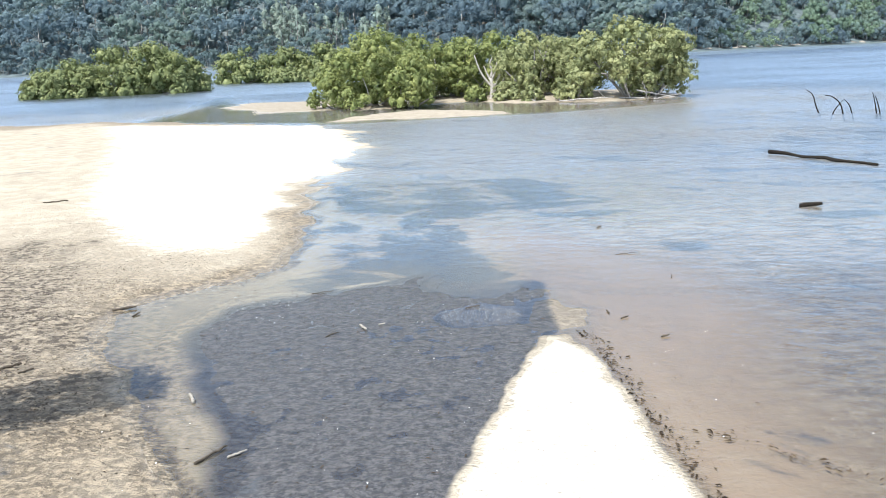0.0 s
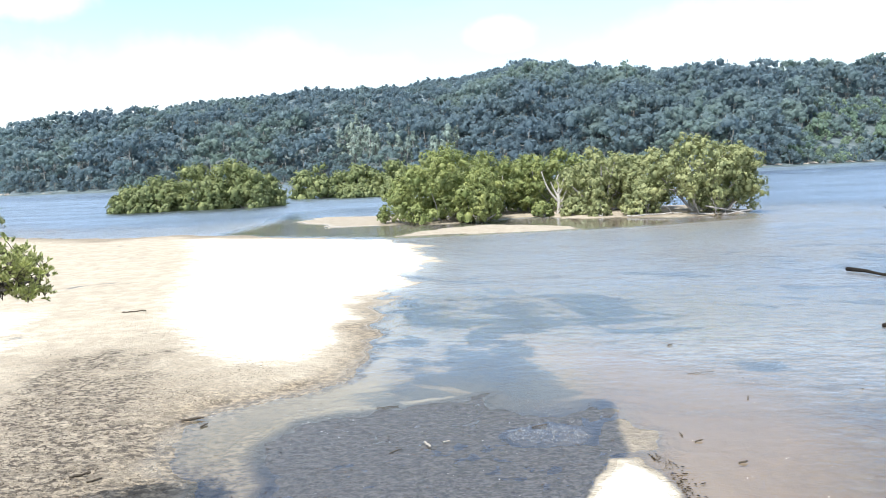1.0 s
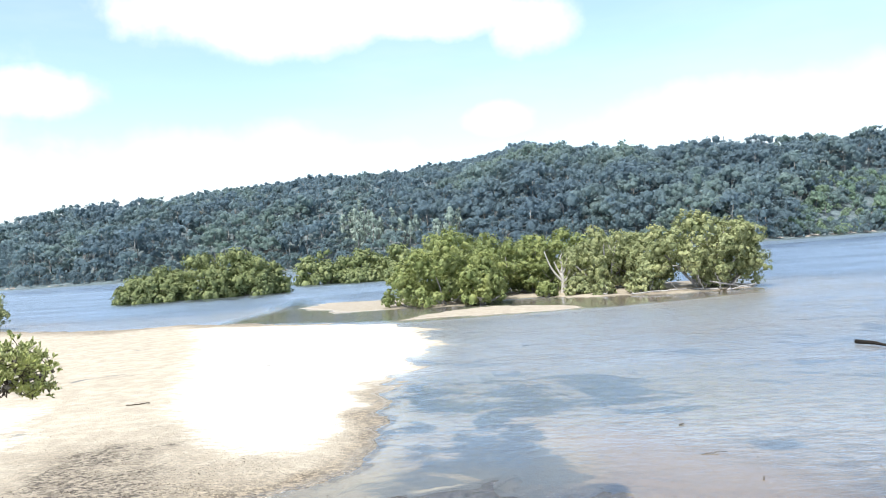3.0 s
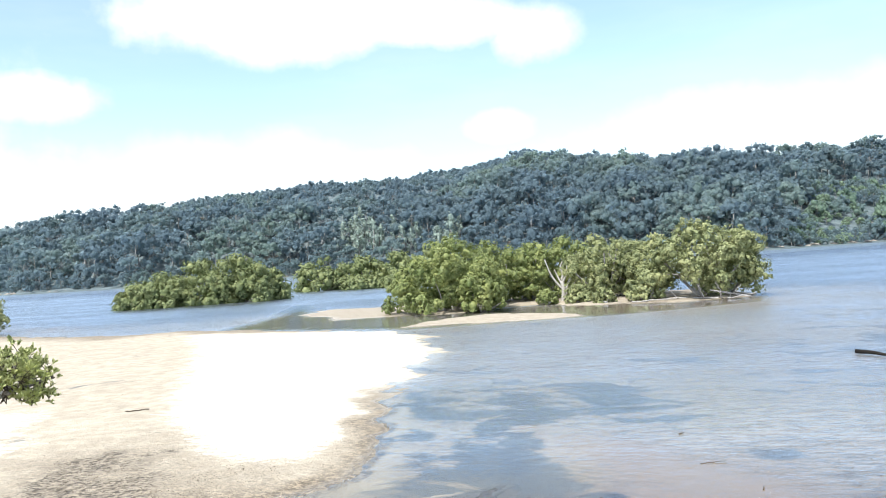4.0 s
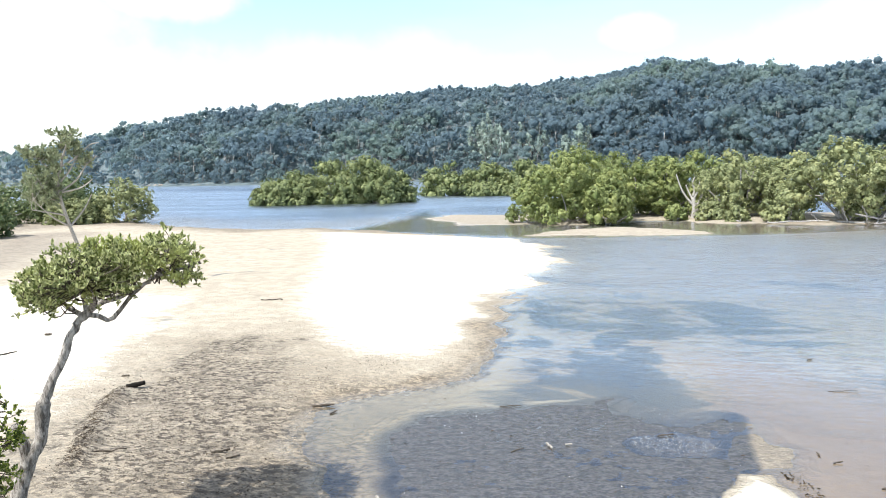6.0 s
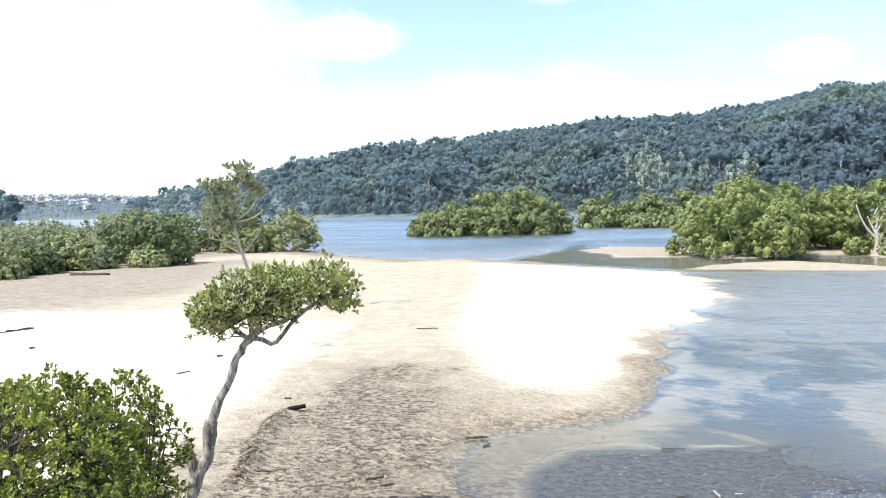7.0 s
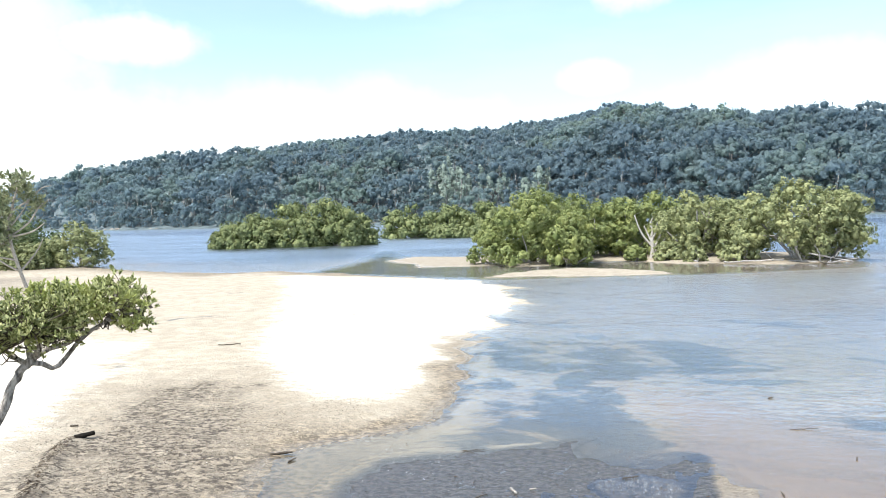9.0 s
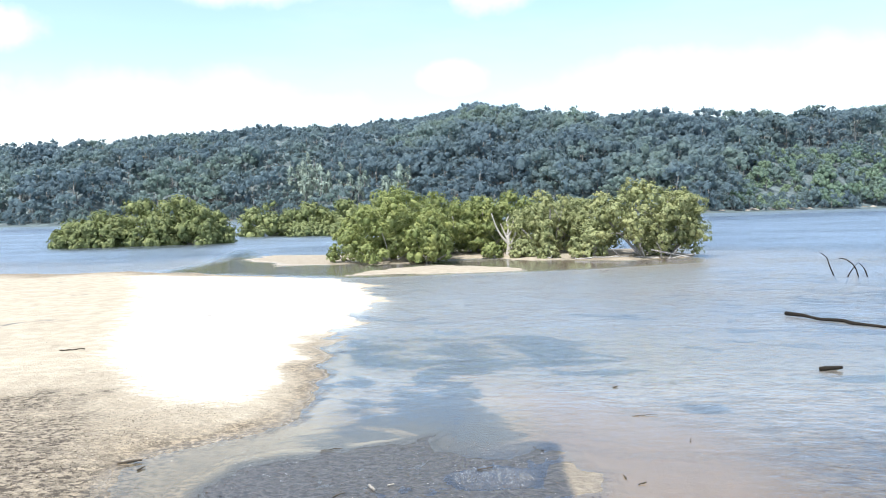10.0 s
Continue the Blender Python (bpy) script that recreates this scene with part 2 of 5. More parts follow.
OLIVE_LEAF = leaf_material("olive_mangrove_leaf", (0.165, 0.195, 0.09), (0.325, 0.355, 0.17), (0.41, 0.42, 0.2), 0.3)
FAR_MANGROVE_LEAF = leaf_material("far_mangrove_leaf", (0.12, 0.158, 0.064), (0.24, 0.278, 0.122), (0.3, 0.325, 0.135), 0.28)
SAGE_LEAF = leaf_material("sage_mangrove_leaf", (0.17, 0.2, 0.115), (0.29, 0.325, 0.19), (0.34, 0.36, 0.2), 0.3)
DARK_LEAF = leaf_material("dark_mangrove_leaf", (0.05, 0.085, 0.035), (0.16, 0.205, 0.085), (0.19, 0.225, 0.095), 0.28)
NEAR_LEAF = leaf_material("broad_leaf", (0.075, 0.105, 0.022), (0.58, 0.6, 0.3), (0.42, 0.46, 0.13), 0.32, rough=0.35)
BUSH_LEAF = leaf_material("bush_leaf", (0.05, 0.085, 0.012), (0.36, 0.42, 0.09), (0.32, 0.36, 0.08), 0.14, rough=0.4)
# thicket greens carry some haze, as a shift towards blue
HAZY_GREEN_LEAF = leaf_material("hazy_thicket_leaf", (0.15, 0.235, 0.18), (0.235, 0.345, 0.25), (0.33, 0.43, 0.29), 0.4, tint=True, rough=0.9)
# suburb leaves are coloured pale blue in place of aerial haze
HAZY_FAR_LEAF = leaf_material("hazy_suburb_leaf", (0.26, 0.345, 0.43), (0.32, 0.42, 0.51), (0.37, 0.46, 0.5), 0.4, tint=True, rough=0.9)
SHE_OAK_LEAF = leaf_material("she_oak_leaf", (0.34, 0.43, 0.38), (0.42, 0.51, 0.45), (0.46, 0.54, 0.46), 0.4, tint=True, rough=0.9)
# leaf colour lifted to pale blue, painting in the distance haze
HAZY_GUM_LEAF = leaf_material("hazy_gum_leaf", (0.23, 0.32, 0.365), (0.28, 0.38, 0.425), (0.36, 0.46, 0.395), 0.68, tint=True, rough=0.9)
TREE_BARK = bark_material("fissured_bark", (0.07, 0.06, 0.05), (0.5, 0.47, 0.43), 0.45)
BARK = bark_material("grey_bark", (0.11, 0.1, 0.095), (0.58, 0.56, 0.53))
PALE_BARK = bark_material("bleached_bark", (0.22, 0.2, 0.175), (0.46, 0.43, 0.38))
DEAD_BARK = bark_material("dead_bark", (0.25, 0.235, 0.21), (0.5, 0.48, 0.44))
GUM_BARK = bark_material("gum_bark", (0.17, 0.17, 0.165), (0.38, 0.375, 0.36), 0.2)
BROWN_BARK = bark_material("brown_bark", (0.04, 0.033, 0.026), (0.12, 0.1, 0.078))
WET_WOOD = bark_material("wet_wood", (0.009, 0.008, 0.006), (0.028, 0.023, 0.018))
# undergrowth colour between the trees, kept close to the haze-blue leaves
HILL_UNDERGROWTH = plain_material("hill_undergrowth", (0.06, 0.085, 0.09), (0.14, 0.18, 0.19), 0.35, bump=0.8)
ROCK = plain_material("shore_rock", (0.14, 0.125, 0.105), (0.3, 0.27, 0.23), 0.4)


# ---- mesh helpers ----
class Geo:
    """Gathers quads, with a material slot for each."""

    def __init__(self):
        self.verts, self.faces, self.slots, self.tints, self.count = [], [], [], [], 0

    def add(self, verts, faces, slot=0, tint=0.5):
        self.verts.append(np.asarray(verts, float))
        self.faces.append(np.asarray(faces, int) + self.count)
        self.slots.append(np.full(len(faces), slot, int))
        self.tints.append(np.full(len(verts), tint, float))
        self.count += len(verts)

    def mesh(self, name, materials, smooth=False, tint=False):
        v, f, s = np.concatenate(self.verts), np.concatenate(self.faces), np.concatenate(self.slots)
        me = bpy.data.meshes.new(name)
        me.vertices.add(len(v))
        me.vertices.foreach_set("co", v.astype(np.float32).ravel())
        me.loops.add(f.size)
        me.loops.foreach_set("vertex_index", f.astype(np.int32).ravel())
        me.polygons.add(len(f))
        me.polygons.foreach_set("loop_start", np.arange(0, f.size, 4, dtype=np.int32))
        me.polygons.foreach_set("material_index", s.astype(np.int32))
        me.polygons.foreach_set("use_smooth", np.full(len(f), smooth, bool))
        if tint:
            me.attributes.new("tint", "FLOAT", "POINT").data.foreach_set("value", np.concatenate(self.tints).astype(np.float32))
        for m in materials:
            me.materials.append(m)
        me.update(calc_edges=True)
        return me


def part(name, geo, mats, parent=None, label="", smooth=False):
    ob = new(name, geo.mesh(name, mats if isinstance(mats, (list, tuple)) else [mats], smooth))
    if parent is not None:
        ob.parent = parent
    if label:
        tagged(ob, label)
    return ob


def thing(name, x, y, z, label, category, group="", kind=""):
    ob = new(name)
    ob.location = (x, y, z)
    return tagged(ob, label, category, group, kind)


def tube(points, radii, sides=6):
    """A tapered, closed limb along a line of points."""
    p = np.asarray(points, float)
    r = np.broadcast_to(np.asarray(radii, float), len(p))
    way = np.gradient(p, axis=0)
    way /= np.linalg.norm(way, axis=1)[:, None] + 1e-9
    up = np.eye(3)[np.argmin(np.max(np.abs(way), axis=0))]
    a = np.cross(way, up)
    a /= np.linalg.norm(a, axis=1)[:, None] + 1e-9
    b = np.cross(way, a)
    turn = np.arange(sides) * 2 * np.pi / sides
    ring = p[:, None] + r[:, None, None] * (a[:, None] * np.cos(turn)[None, :, None] + b[:, None] * np.sin(turn)[None, :, None])
    v = np.concatenate([ring.reshape(-1, 3), p[:1], p[-1:]])
    k, j = np.meshgrid(np.arange(len(p) - 1), np.arange(sides), indexing="ij")
    n = (j + 1) % sides
    f = np.stack([k * sides + j, k * sides + n, (k + 1) * sides + n, (k + 1) * sides + j], -1).reshape(-1, 4)
    last = (len(p) - 1) * sides
    ends = [(len(v) - 2, (i + 1) % sides, i, (i - 1) % sides) for i in range(0, sides, 2)] + [(len(v) - 1, last + (i - 1) % sides, last + i, last + (i + 1) % sides) for i in range(0, sides, 2)]
    return v, np.concatenate([f, np.array(ends)])


def bend(points, count):
    """A smooth line through a few points."""
    p = np.asarray(points, float)
    u = np.linspace(0, len(p) - 1, count)
    i = np.clip(u.astype(int), 0, len(p) - 2)
    w = (u - i)[:, None]
    before, after = p[np.maximum(i - 1, 0)], p[np.minimum(i + 2, len(p) - 1)]
    a, b = p[i], p[i + 1]
    return 0.5 * (2 * a + (b - before) * w + (2 * before - 5 * a + 4 * b - after) * w ** 2 + (3 * a - before - 3 * b + after) * w ** 3)


def unit(v):
    return v / (np.linalg.norm(v, axis=-1, keepdims=True) + 1e-9)


def leaves(rng, centres, radii, each, length, width, up=0.35, flat=0.8, shell=0.6, jitter=0.38):
    """Diamond leaves on the shells of clumps."""
    c = np.repeat(np.asarray(centres, float), each, axis=0)
    r = np.repeat(np.asarray(radii, float), each)[:, None]
    out = unit(rng.normal(size=(len(c), 3)) + (0, 0, up))
    p = c + out * r * rng.uniform(shell, 1.05, (len(c), 1)) * (1, 1, flat)
    face = unit(out + jitter * rng.normal(size=out.shape) + (0, 0, 0.3))
    a = unit(np.cross(face, rng.normal(size=out.shape)))
    b = np.cross(face, a)
    size = rng.uniform(0.7, 1.25, (len(c), 1))
    a, b = a * length * size / 2, b * width * size / 2
    v = np.stack([p - a, p + b - 0.1 * a, p + a, p - b - 0.1 * a], 1).reshape(-1, 3)
    return v, np.arange(len(v)).reshape(-1, 4)


def lumps(x, y, s, seed):
    """Smooth uneven noise on numpy arrays, about -1 to 1; s sets how close its humps lie."""
    total, weight = np.zeros_like(x, dtype=float), 1.0
    for k in range(3):
        f, t = 0.3 * s * 2.17 ** k, 0.7 + 1.9 * k + seed
        u = (x * math.cos(t) + y * math.sin(t)) * f + 13.7 * seed
        v = (y * math.cos(t) - x * math.sin(t)) * f + 7.1 * seed
        iu, iv = np.floor(u), np.floor(v)
        fu, fv = u - iu, v - iv
        fu, fv = fu * fu * (3 - 2 * fu), fv * fv * (3 - 2 * fv)
        knot = lambda p, q: np.modf(np.abs(np.sin(p * 127.1 + q * 311.7 + seed * 74.7) * 43758.5453))[0]
        low = knot(iu, iv) * (1 - fu) + knot(iu + 1, iv) * fu
        high = knot(iu, iv + 1) * (1 - fu) + knot(iu + 1, iv + 1) * fu
        total += weight * (2 * (low * (1 - fv) + high * fv) - 1)
        weight *= 0.5
    return total


# ---- the tidal flat ----
def inside(px, py, outline):
    """Signed distance to a closed outline: positive inside it."""
    q = np.asarray(outline, float)
    best, odd = np.full(px.shape, 1e18), np.zeros(px.shape, bool)
    for (x0, y0), (x1, y1) in zip(q, np.roll(q, -1, axis=0)):
        ex, ey = x1 - x0, y1 - y0
        w = np.clip(((px - x0) * ex + (py - y0) * ey) / (ex * ex + ey * ey), 0, 1)
        best = np.minimum(best, (px - x0 - w * ex) ** 2 + (py - y0 - w * ey) ** 2)
        if y0 != y1:
            odd ^= ((y0 > py) != (y1 > py)) & (px < ex * (py - y0) / (y1 - y0) + x0)
    return np.sqrt(best) * np.where(odd, 1, -1)


BEACH = [(-90, 96), (-58, 70), (-42, 60), (-34, 53), (-28, 48.9), (-23, 46.7), (-20, 48), (-15, 45.3), (-10.9, 42.6), (-5.6, 39.5), (-4, 35.3), (-2.5, 29), (-3.1, 26.3), (-3, 23.7), (-3.6, 22.2), (-2.9, 20.5), (-3.1, 19.3), (-2.6, 16.4), (-2.6, 14.6), (-2.4, 12.6), (-2.7, 11.7), (-3.9, 11), (-4.3, 10.6), (-4.2, 9.7), (-4.1, 8.9), (-3.7, 8.3), (-3.1, 7.5), (-2.8, 6.7), (-2.3, 6), (-2, 5.4), (-1, 2), (-1, -3000), (-3000, -3000), (-3000, 60), (-150, 110)]
BANK = [(1.05, 8.85), (0.98, 8.5), (0.62, 7.5), (0.3, 6.4), (0, 5.6), (-0.5, 3.5), (-3, 0), (-3, -3000), (3000, -3000), (2, 3.5), (1.8, 5.3), (1.7, 6.4), (1.65, 7.3), (1.55, 8.3), (1.4, 8.85)]
SPIT = [(-5.8, 41), (-3.1, 42), (1.9, 41.7), (3.8, 42.4), (2.3, 46.2), (-1.5, 48.4), (-3.7, 46.3)]
BAR = [(-15.5, 58.4), (-14.1, 64), (-9.2, 62), (-5.6, 50.5), (-10.6, 50)]
ISLAND = [(-9, 60), (-7.5, 55), (-5.3, 49.6), (-2.9, 49.8), (-0.5, 54), (3, 53.5), (4.7, 50.4), (6.9, 50.4), (9.9, 48.8), (14.1, 50), (15.5, 53), (14, 60), (5, 66), (-6, 66)]
DARK_BED = [(-3.0, 9.4), (-2.8, 10.3), (-1.8, 10.8), (-0.7, 11.2), (0, 11.6), (1.05, 10.9), (1.05, 9.1), (0.75, 7.9), (0.42, 6.9), (0.12, 5.9), (-0.4, 3), (-1.6, 3), (-2.0, 6.5), (-2.6, 8)]
PALE = [(-17.4, 44.1), (-5.5, 39.6), (-2.5, 29), (-2.9, 20.6), (-2.9, 16.2), (-3.5, 14.3), (-3.7, 13.2), (-4.9, 13.1), (-6.1, 14.3), (-8.5, 20.2), (-13.8, 35.6)]
PALE_WEST = [(-22.4, 18.8), (-18.3, 20.2), (-12, 19), (-9.5, 14), (-8.3, 11), (-7.4, 8), (-9, 4), (-20, 4), (-34, 14)]
DRIFT = [(-6.6, 8.0), (-7.5, 10), (-7.6, 11.1), (-8.2, 13.2), (-7.3, 14.6), (-5.6, 12.4), (-4.6, 11.3), (-4.3, 9.6), (-3.7, 8.2), (-3.3, 6.6), (-4.5, 5)]
DAMP = [(-9.2, 14), (-7, 15.4), (-4.5, 12.6), (-2.4, 12.6), (-2, 5), (-2, 0), (-8, 0), (-7.4, 8), (-8, 11)]
CHANNEL = [(-2.4, 12.2), (-2.6, 16.4), (-2.6, 21), (0, 23), (3.5, 21.5), (4.5, 18.5), (2.5, 16.8), (0.1, 16.0), (0.5, 13.6), (0.65, 12.4), (1.1, 11.0), (0, 11.6), (-1.8, 11)]
TONGUE = [(0.2, 16.0), (1.5, 14.3), (3.2, 12.6), (4.4, 8.8), (4.4, 4), (1.0, 4), (1.2, 9.0), (1.15, 10.6), (0.7, 13.2)]
MUDFLAT = [(-45, 20), (-41, 34), (-34, 43), (-28, 38), (-23.5, 26), (-22, 19.5), (-30, 15), (-36, 12)]


def relief(x, y):
    """Height of the ground, and what lies on it, at any place of the flat."""
    far = np.hypot(x, y)
    wobble = lumps(x, y, 2.6, 1) * np.clip(far / 60, 0.05, 0.5) + lumps(x, y, 9.0, 2) * np.clip(far / 160, 0.03, 0.16)
    fingers = 0.45 * lumps(x * 0.45, y * 1.5, 3.0, 31) * np.clip((far - 13) / 14, 0, 1) * np.clip((60 - far) / 15, 0, 1)
    shore = inside(x, y, BEACH) + wobble + fingers
    bank = inside(x, y, BANK) + 0.03 * lumps(x, y, 2.6, 41) + 0.035 * lumps(x, y, 7.0, 6) + 0.02 * lumps(x, y, 19.0, 7)
    apron = inside(x, y, [(0.92, 8.5), (1.02, 10.5), (1.2, 10.9), (1.5, 10.6), (1.75, 9.7), (1.7, 8.3)]) + 0.1 * lumps(x, y, 6.0, 38)
    spit, bar, isle = (inside(x, y, o) + wobble for o in (SPIT, BAR, ISLAND))
    dark_bed = inside(x, y, DARK_BED) + 0.1 * lumps(x, y, 2.5, 8) + 0.04 * lumps(x, y, 8.0, 9)
    sea = np.minimum.reduce([-shore, -bank, -spit, -bar, -isle])
    z = -0.02 - 0.9 * (1 - np.exp(-np.maximum(sea, 0) / 26)) - 1.6 * np.clip((far - 55) / 120, 0, 1)
    flat = np.exp(-np.maximum(-dark_bed, 0) / 2.0)
    z = z * (1 - 0.8 * flat) - 0.012 * flat - 0.045 * np.clip((y - 10.4) / 0.5, 0, 1) * (sea > 0)
    # the dark bed lies awash, but for pools at its edge
    pool = np.maximum(1 - np.hypot((x - 0.42) / 0.55, (y - 9.6) / 0.4), 1 - np.hypot((x - 0.45) / 0.75, (y - 11.3) / 0.75)) + 0.25 * lumps(x, y, 5.0, 35)
    firm = np.interp(x, (-1.6, -0.6), (0.0, 1.0))
    awash = np.clip(0.5 + (dark_bed + 0.05 + 0.1 * firm) / (0.7 - 0.42 * firm), 0, 1) * np.clip(0.5 - pool / 0.2, 0, 1)
    for d, tall, run in ((shore, 0.16, 1.6), (bank, 0.07, 0.6), (spit, 0.09, 1.2), (bar, 0.05, 1.2), (isle, 0.2, 1.5)):
        z = np.where(d > 0, np.maximum(z, tall * (1 - np.exp(-d / run))), np.maximum(z, -0.02 + 0.02 * np.exp(np.minimum(d, 0) / 0.15) - 0.06 * np.maximum(-d - 0.5, 0)))
    z += np.where(z > 0.01, 0.012 * lumps(x, y, 1.7, 3) + 0.004 * lumps(x, y, 9, 4), 0.006 * lumps(x, y, 3.0, 5)) * np.clip(np.abs(z) / 0.03, 0.2, 1)
    z = np.where(awash > 0, np.maximum(z, -0.012 + awash * (0.0152 + 0.0025 * lumps(x, y, 7.0, 36) + 0.003 * lumps(x, y, 22.0, 37))), z)
    z = np.maximum(z, -0.014 - 0.1 * np.maximum(-apron - 0.15, 0) + np.clip(0.5 + apron / 0.3, 0, 1) * (0.015 + 0.011 * lumps(x, y, 4.0, 39)))
    churned = np.clip(0.5 + (inside(x, y, DAMP) + 0.4) / 1.2, 0, 1) * np.clip((shore - 0.15) / 0.5, 0, 1)
    z += churned * (0.011 * lumps(x, y * 1.5, 9.0, 42) + 0.008 * lumps(x, y * 1.5, 21.0, 43))
    ridge = -inside(x, y, [(-6.1, 7.48), (-6.3, 7.88), (-6.7, 8.59), (-7.04, 9.28), (-7.34, 10.0), (-7.47, 10.4), (-7.37, 10.4), (-7.24, 10.0), (-6.94, 9.28), (-6.6, 8.59), (-6.2, 7.88)])
    z += 0.055 * np.exp(-np.maximum(ridge, 0) ** 2 / 0.012)
    soft = lambda d, w: np.clip(0.5 + d / w, 0, 1)
    pale = np.maximum.reduce([soft(inside(x, y, PALE), 1.0 + far * 0.09), soft(inside(x, y, PALE_WEST), 4.0), soft(bank - 0.08 - 0.12 * np.clip((y - 8.0) / 0.8, 0, 1), 0.3) * np.clip((y + 6) / 8, 0.45, 1), 0.3 * np.clip(z / 0.014, 0, 1) * (apron > 0), soft(spit - 0.6, 1.0) * 0.12])
    mud = np.maximum.reduce([soft(inside(x, y, MUDFLAT) + 1.5 * lumps(x, y, 0.7, 28), 4), 0.6 * soft(bar, 1.5), 0.35 * soft(spit, 1.0), soft(isle, 2.0) * (0.75 - 0.6 * np.exp(-((x - 3.5) / 4) ** 2 - ((y - 53) / 2.2) ** 2)), soft(inside(x, y, [(-200, 25), (-40, 28), (-38, 50), (-34, 60), (-60, 120), (-200, 120)]), 3)])
    drift = np.maximum.reduce([soft(inside(x, y, DRIFT) - 0.25, 2.6), 1.1 * np.exp(-np.maximum(ridge, 0) ** 2 / 0.03)])
    # distance terms spread weed, and the painted blue of deep water
    weed = np.clip((sea - 9) / 30, 0, 1) * 0.6 + np.clip((far - 11) / 10, 0, 1) * 0.2 + np.clip((far - 60) / 60, 0, 0.5) + 0.28 * soft(inside(x, y, [(3.6, 5), (4.2, 9), (5.5, 12), (9, 13), (12, 8), (9, 3)]), 3) + 0.22 * soft(inside(x, y, [(6.5, 9), (8, 25), (13, 44), (45, 60), (45, 9)]), 5)
    weed = np.maximum(weed, 0.6 * soft(inside(x, y, CHANNEL) + 0.6 * lumps(x, y, 1.6, 16), 1.0))
    u, v = x + 0.5 * lumps(x, y, 1.6, 17) + 0.2 * lumps(x, y, 6, 18), y + 0.6 * lumps(x, y, 1.8, 19)
    for wx, wy, a, b in ((0.6, 18.2, 1.3, 0.9), (4.2, 14.2, 0.8, 0.6), (6.4, 19.6, 0.8, 0.5), (2.2, 21, 1.8, 0.7), (5.5, 26, 2.5, 0.9), (2.6, 17.0, 1.2, 0.5), (8.5, 16.5, 1.0, 0.5), (-0.8, 24, 1.2, 0.6)):
        weed = np.maximum(weed, 0.85 * np.exp(-((u - wx) / a) ** 2 - ((v - wy) / b) ** 2))
    weed = weed * (1 - 0.9 * soft(inside(x, y, TONGUE) + 0.14 * lumps(x, y, 2.0, 30), 0.35))
    mud = np.maximum(mud, 0.9 * (sea > 0) * soft(inside(x, y, [(0.2, 16.4), (2.2, 14.8), (3.7, 12.6), (3.6, 9.5), (2.9, 7.6), (2.8, 4), (1.0, 4), (1.2, 9.0), (1.15, 10.6), (0.7, 13.2)]) + 0.5 * lumps(x, y, 1.4, 34), 1.6))
    weed = np.maximum(weed, 0.85 * soft(inside(x, y, [(0.1, 16.2), (0.45, 13.7), (0.7, 12.3), (1.08, 11.1), (0.3, 11.4), (-0.8, 12.3), (-1.4, 14), (-0.9, 17)]) + 0.2 * lumps(x, y, 2.4, 44), 0.6))
    # brown here is shallow bed and a painted reflection of the mangroves
    foot = soft(inside(x, y, [(1, 44), (5, 43), (14, 46), (16.5, 50), (12, 52), (3, 53.5)]) + 0.6 * lumps(x, y, 0.8, 45), 3.0)
    mud = np.maximum(mud, foot * (sea > 0))
    weed = np.where(sea > 0, weed * (1 - 0.9 * foot), 0)
    damp = np.maximum((0.55 + 0.45 * soft(inside(x, y, [(-2, 0), (-2, 12), (-4.6, 11.5), (-4.4, 8.5), (-5.0, 6.5), (-8, 0)]), 1.5)) * soft(inside(x, y, DAMP), 2.2), soft(0.55 + 0.012 * far - shore + 0.3 * lumps(x, y, 3.5, 15), 0.9) * (shore > -0.2) * np.clip((24 - y) / 8, 0.12, 1))
    damp = np.maximum(damp, 0.7 * soft(apron, 0.4) * np.clip(1 - bank / 0.15, 0, 1))
    damp = np.maximum(damp, 0.9 * soft(3.2 - shore + 1.2 * lumps(x, y, 0.8, 27), 2.5) * np.clip((y - 40) / 3, 0, 1) * (x < -9) * (shore > -0.3))
    return z, pale * (1 - damp * (bank < 0)), soft(dark_bed + 0.08 + 0.22 * firm, 0.7 - 0.35 * firm) * np.clip(0.4 - bank / 0.15, 0, 1) * np.clip(0.9 - pool / 0.3, 0.6, 1), drift, mud, weed, damp


def polar(rings, turns):
    r, a = np.meshgrid(rings, np.radians(turns), indexing="ij")
    k, j = np.meshgrid(np.arange(len(rings) - 1), np.arange(len(turns)), indexing="ij")
    n, w = (j + 1) % len(turns), len(turns)
    return r * np.sin(a), r * np.cos(a), np.stack([k * w + j, k * w + n, (k + 1) * w + n, (k + 1) * w + j], -1).reshape(-1, 4)


turns = np.concatenate([np.arange(-60, 34, 0.31), np.arange(34, 300, 2.5)])
x, y, f = polar(np.concatenate([[0.001], np.geomspace(0.3, 3.9, 30), np.geomspace(4, 13, 200), np.geomspace(13.2, 150, 245), np.geomspace(160, 3200, 18)]), turns)
z, pale, dark_bed, drift, mud, weed, damp = relief(x, y)
g = Geo()
g.add(np.stack([x, y, z], -1).reshape(-1, 3), f)
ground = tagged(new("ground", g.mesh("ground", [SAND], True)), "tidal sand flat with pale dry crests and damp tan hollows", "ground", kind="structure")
for name, parts in (("zones", (pale, dark_bed, drift)), ("beds", (mud, weed, damp))):
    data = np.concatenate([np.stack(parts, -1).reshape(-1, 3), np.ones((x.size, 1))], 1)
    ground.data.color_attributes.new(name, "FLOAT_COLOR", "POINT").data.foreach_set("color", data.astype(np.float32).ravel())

x, y, f = polar(np.concatenate([[0.001, 2, 3], np.geomspace(4, 60, 60), [90, 150, 400, 1000, 3200]]), np.concatenate([np.arange(-60, 40, 1.5), np.arange(40, 300, 10.0)]))
g = Geo()
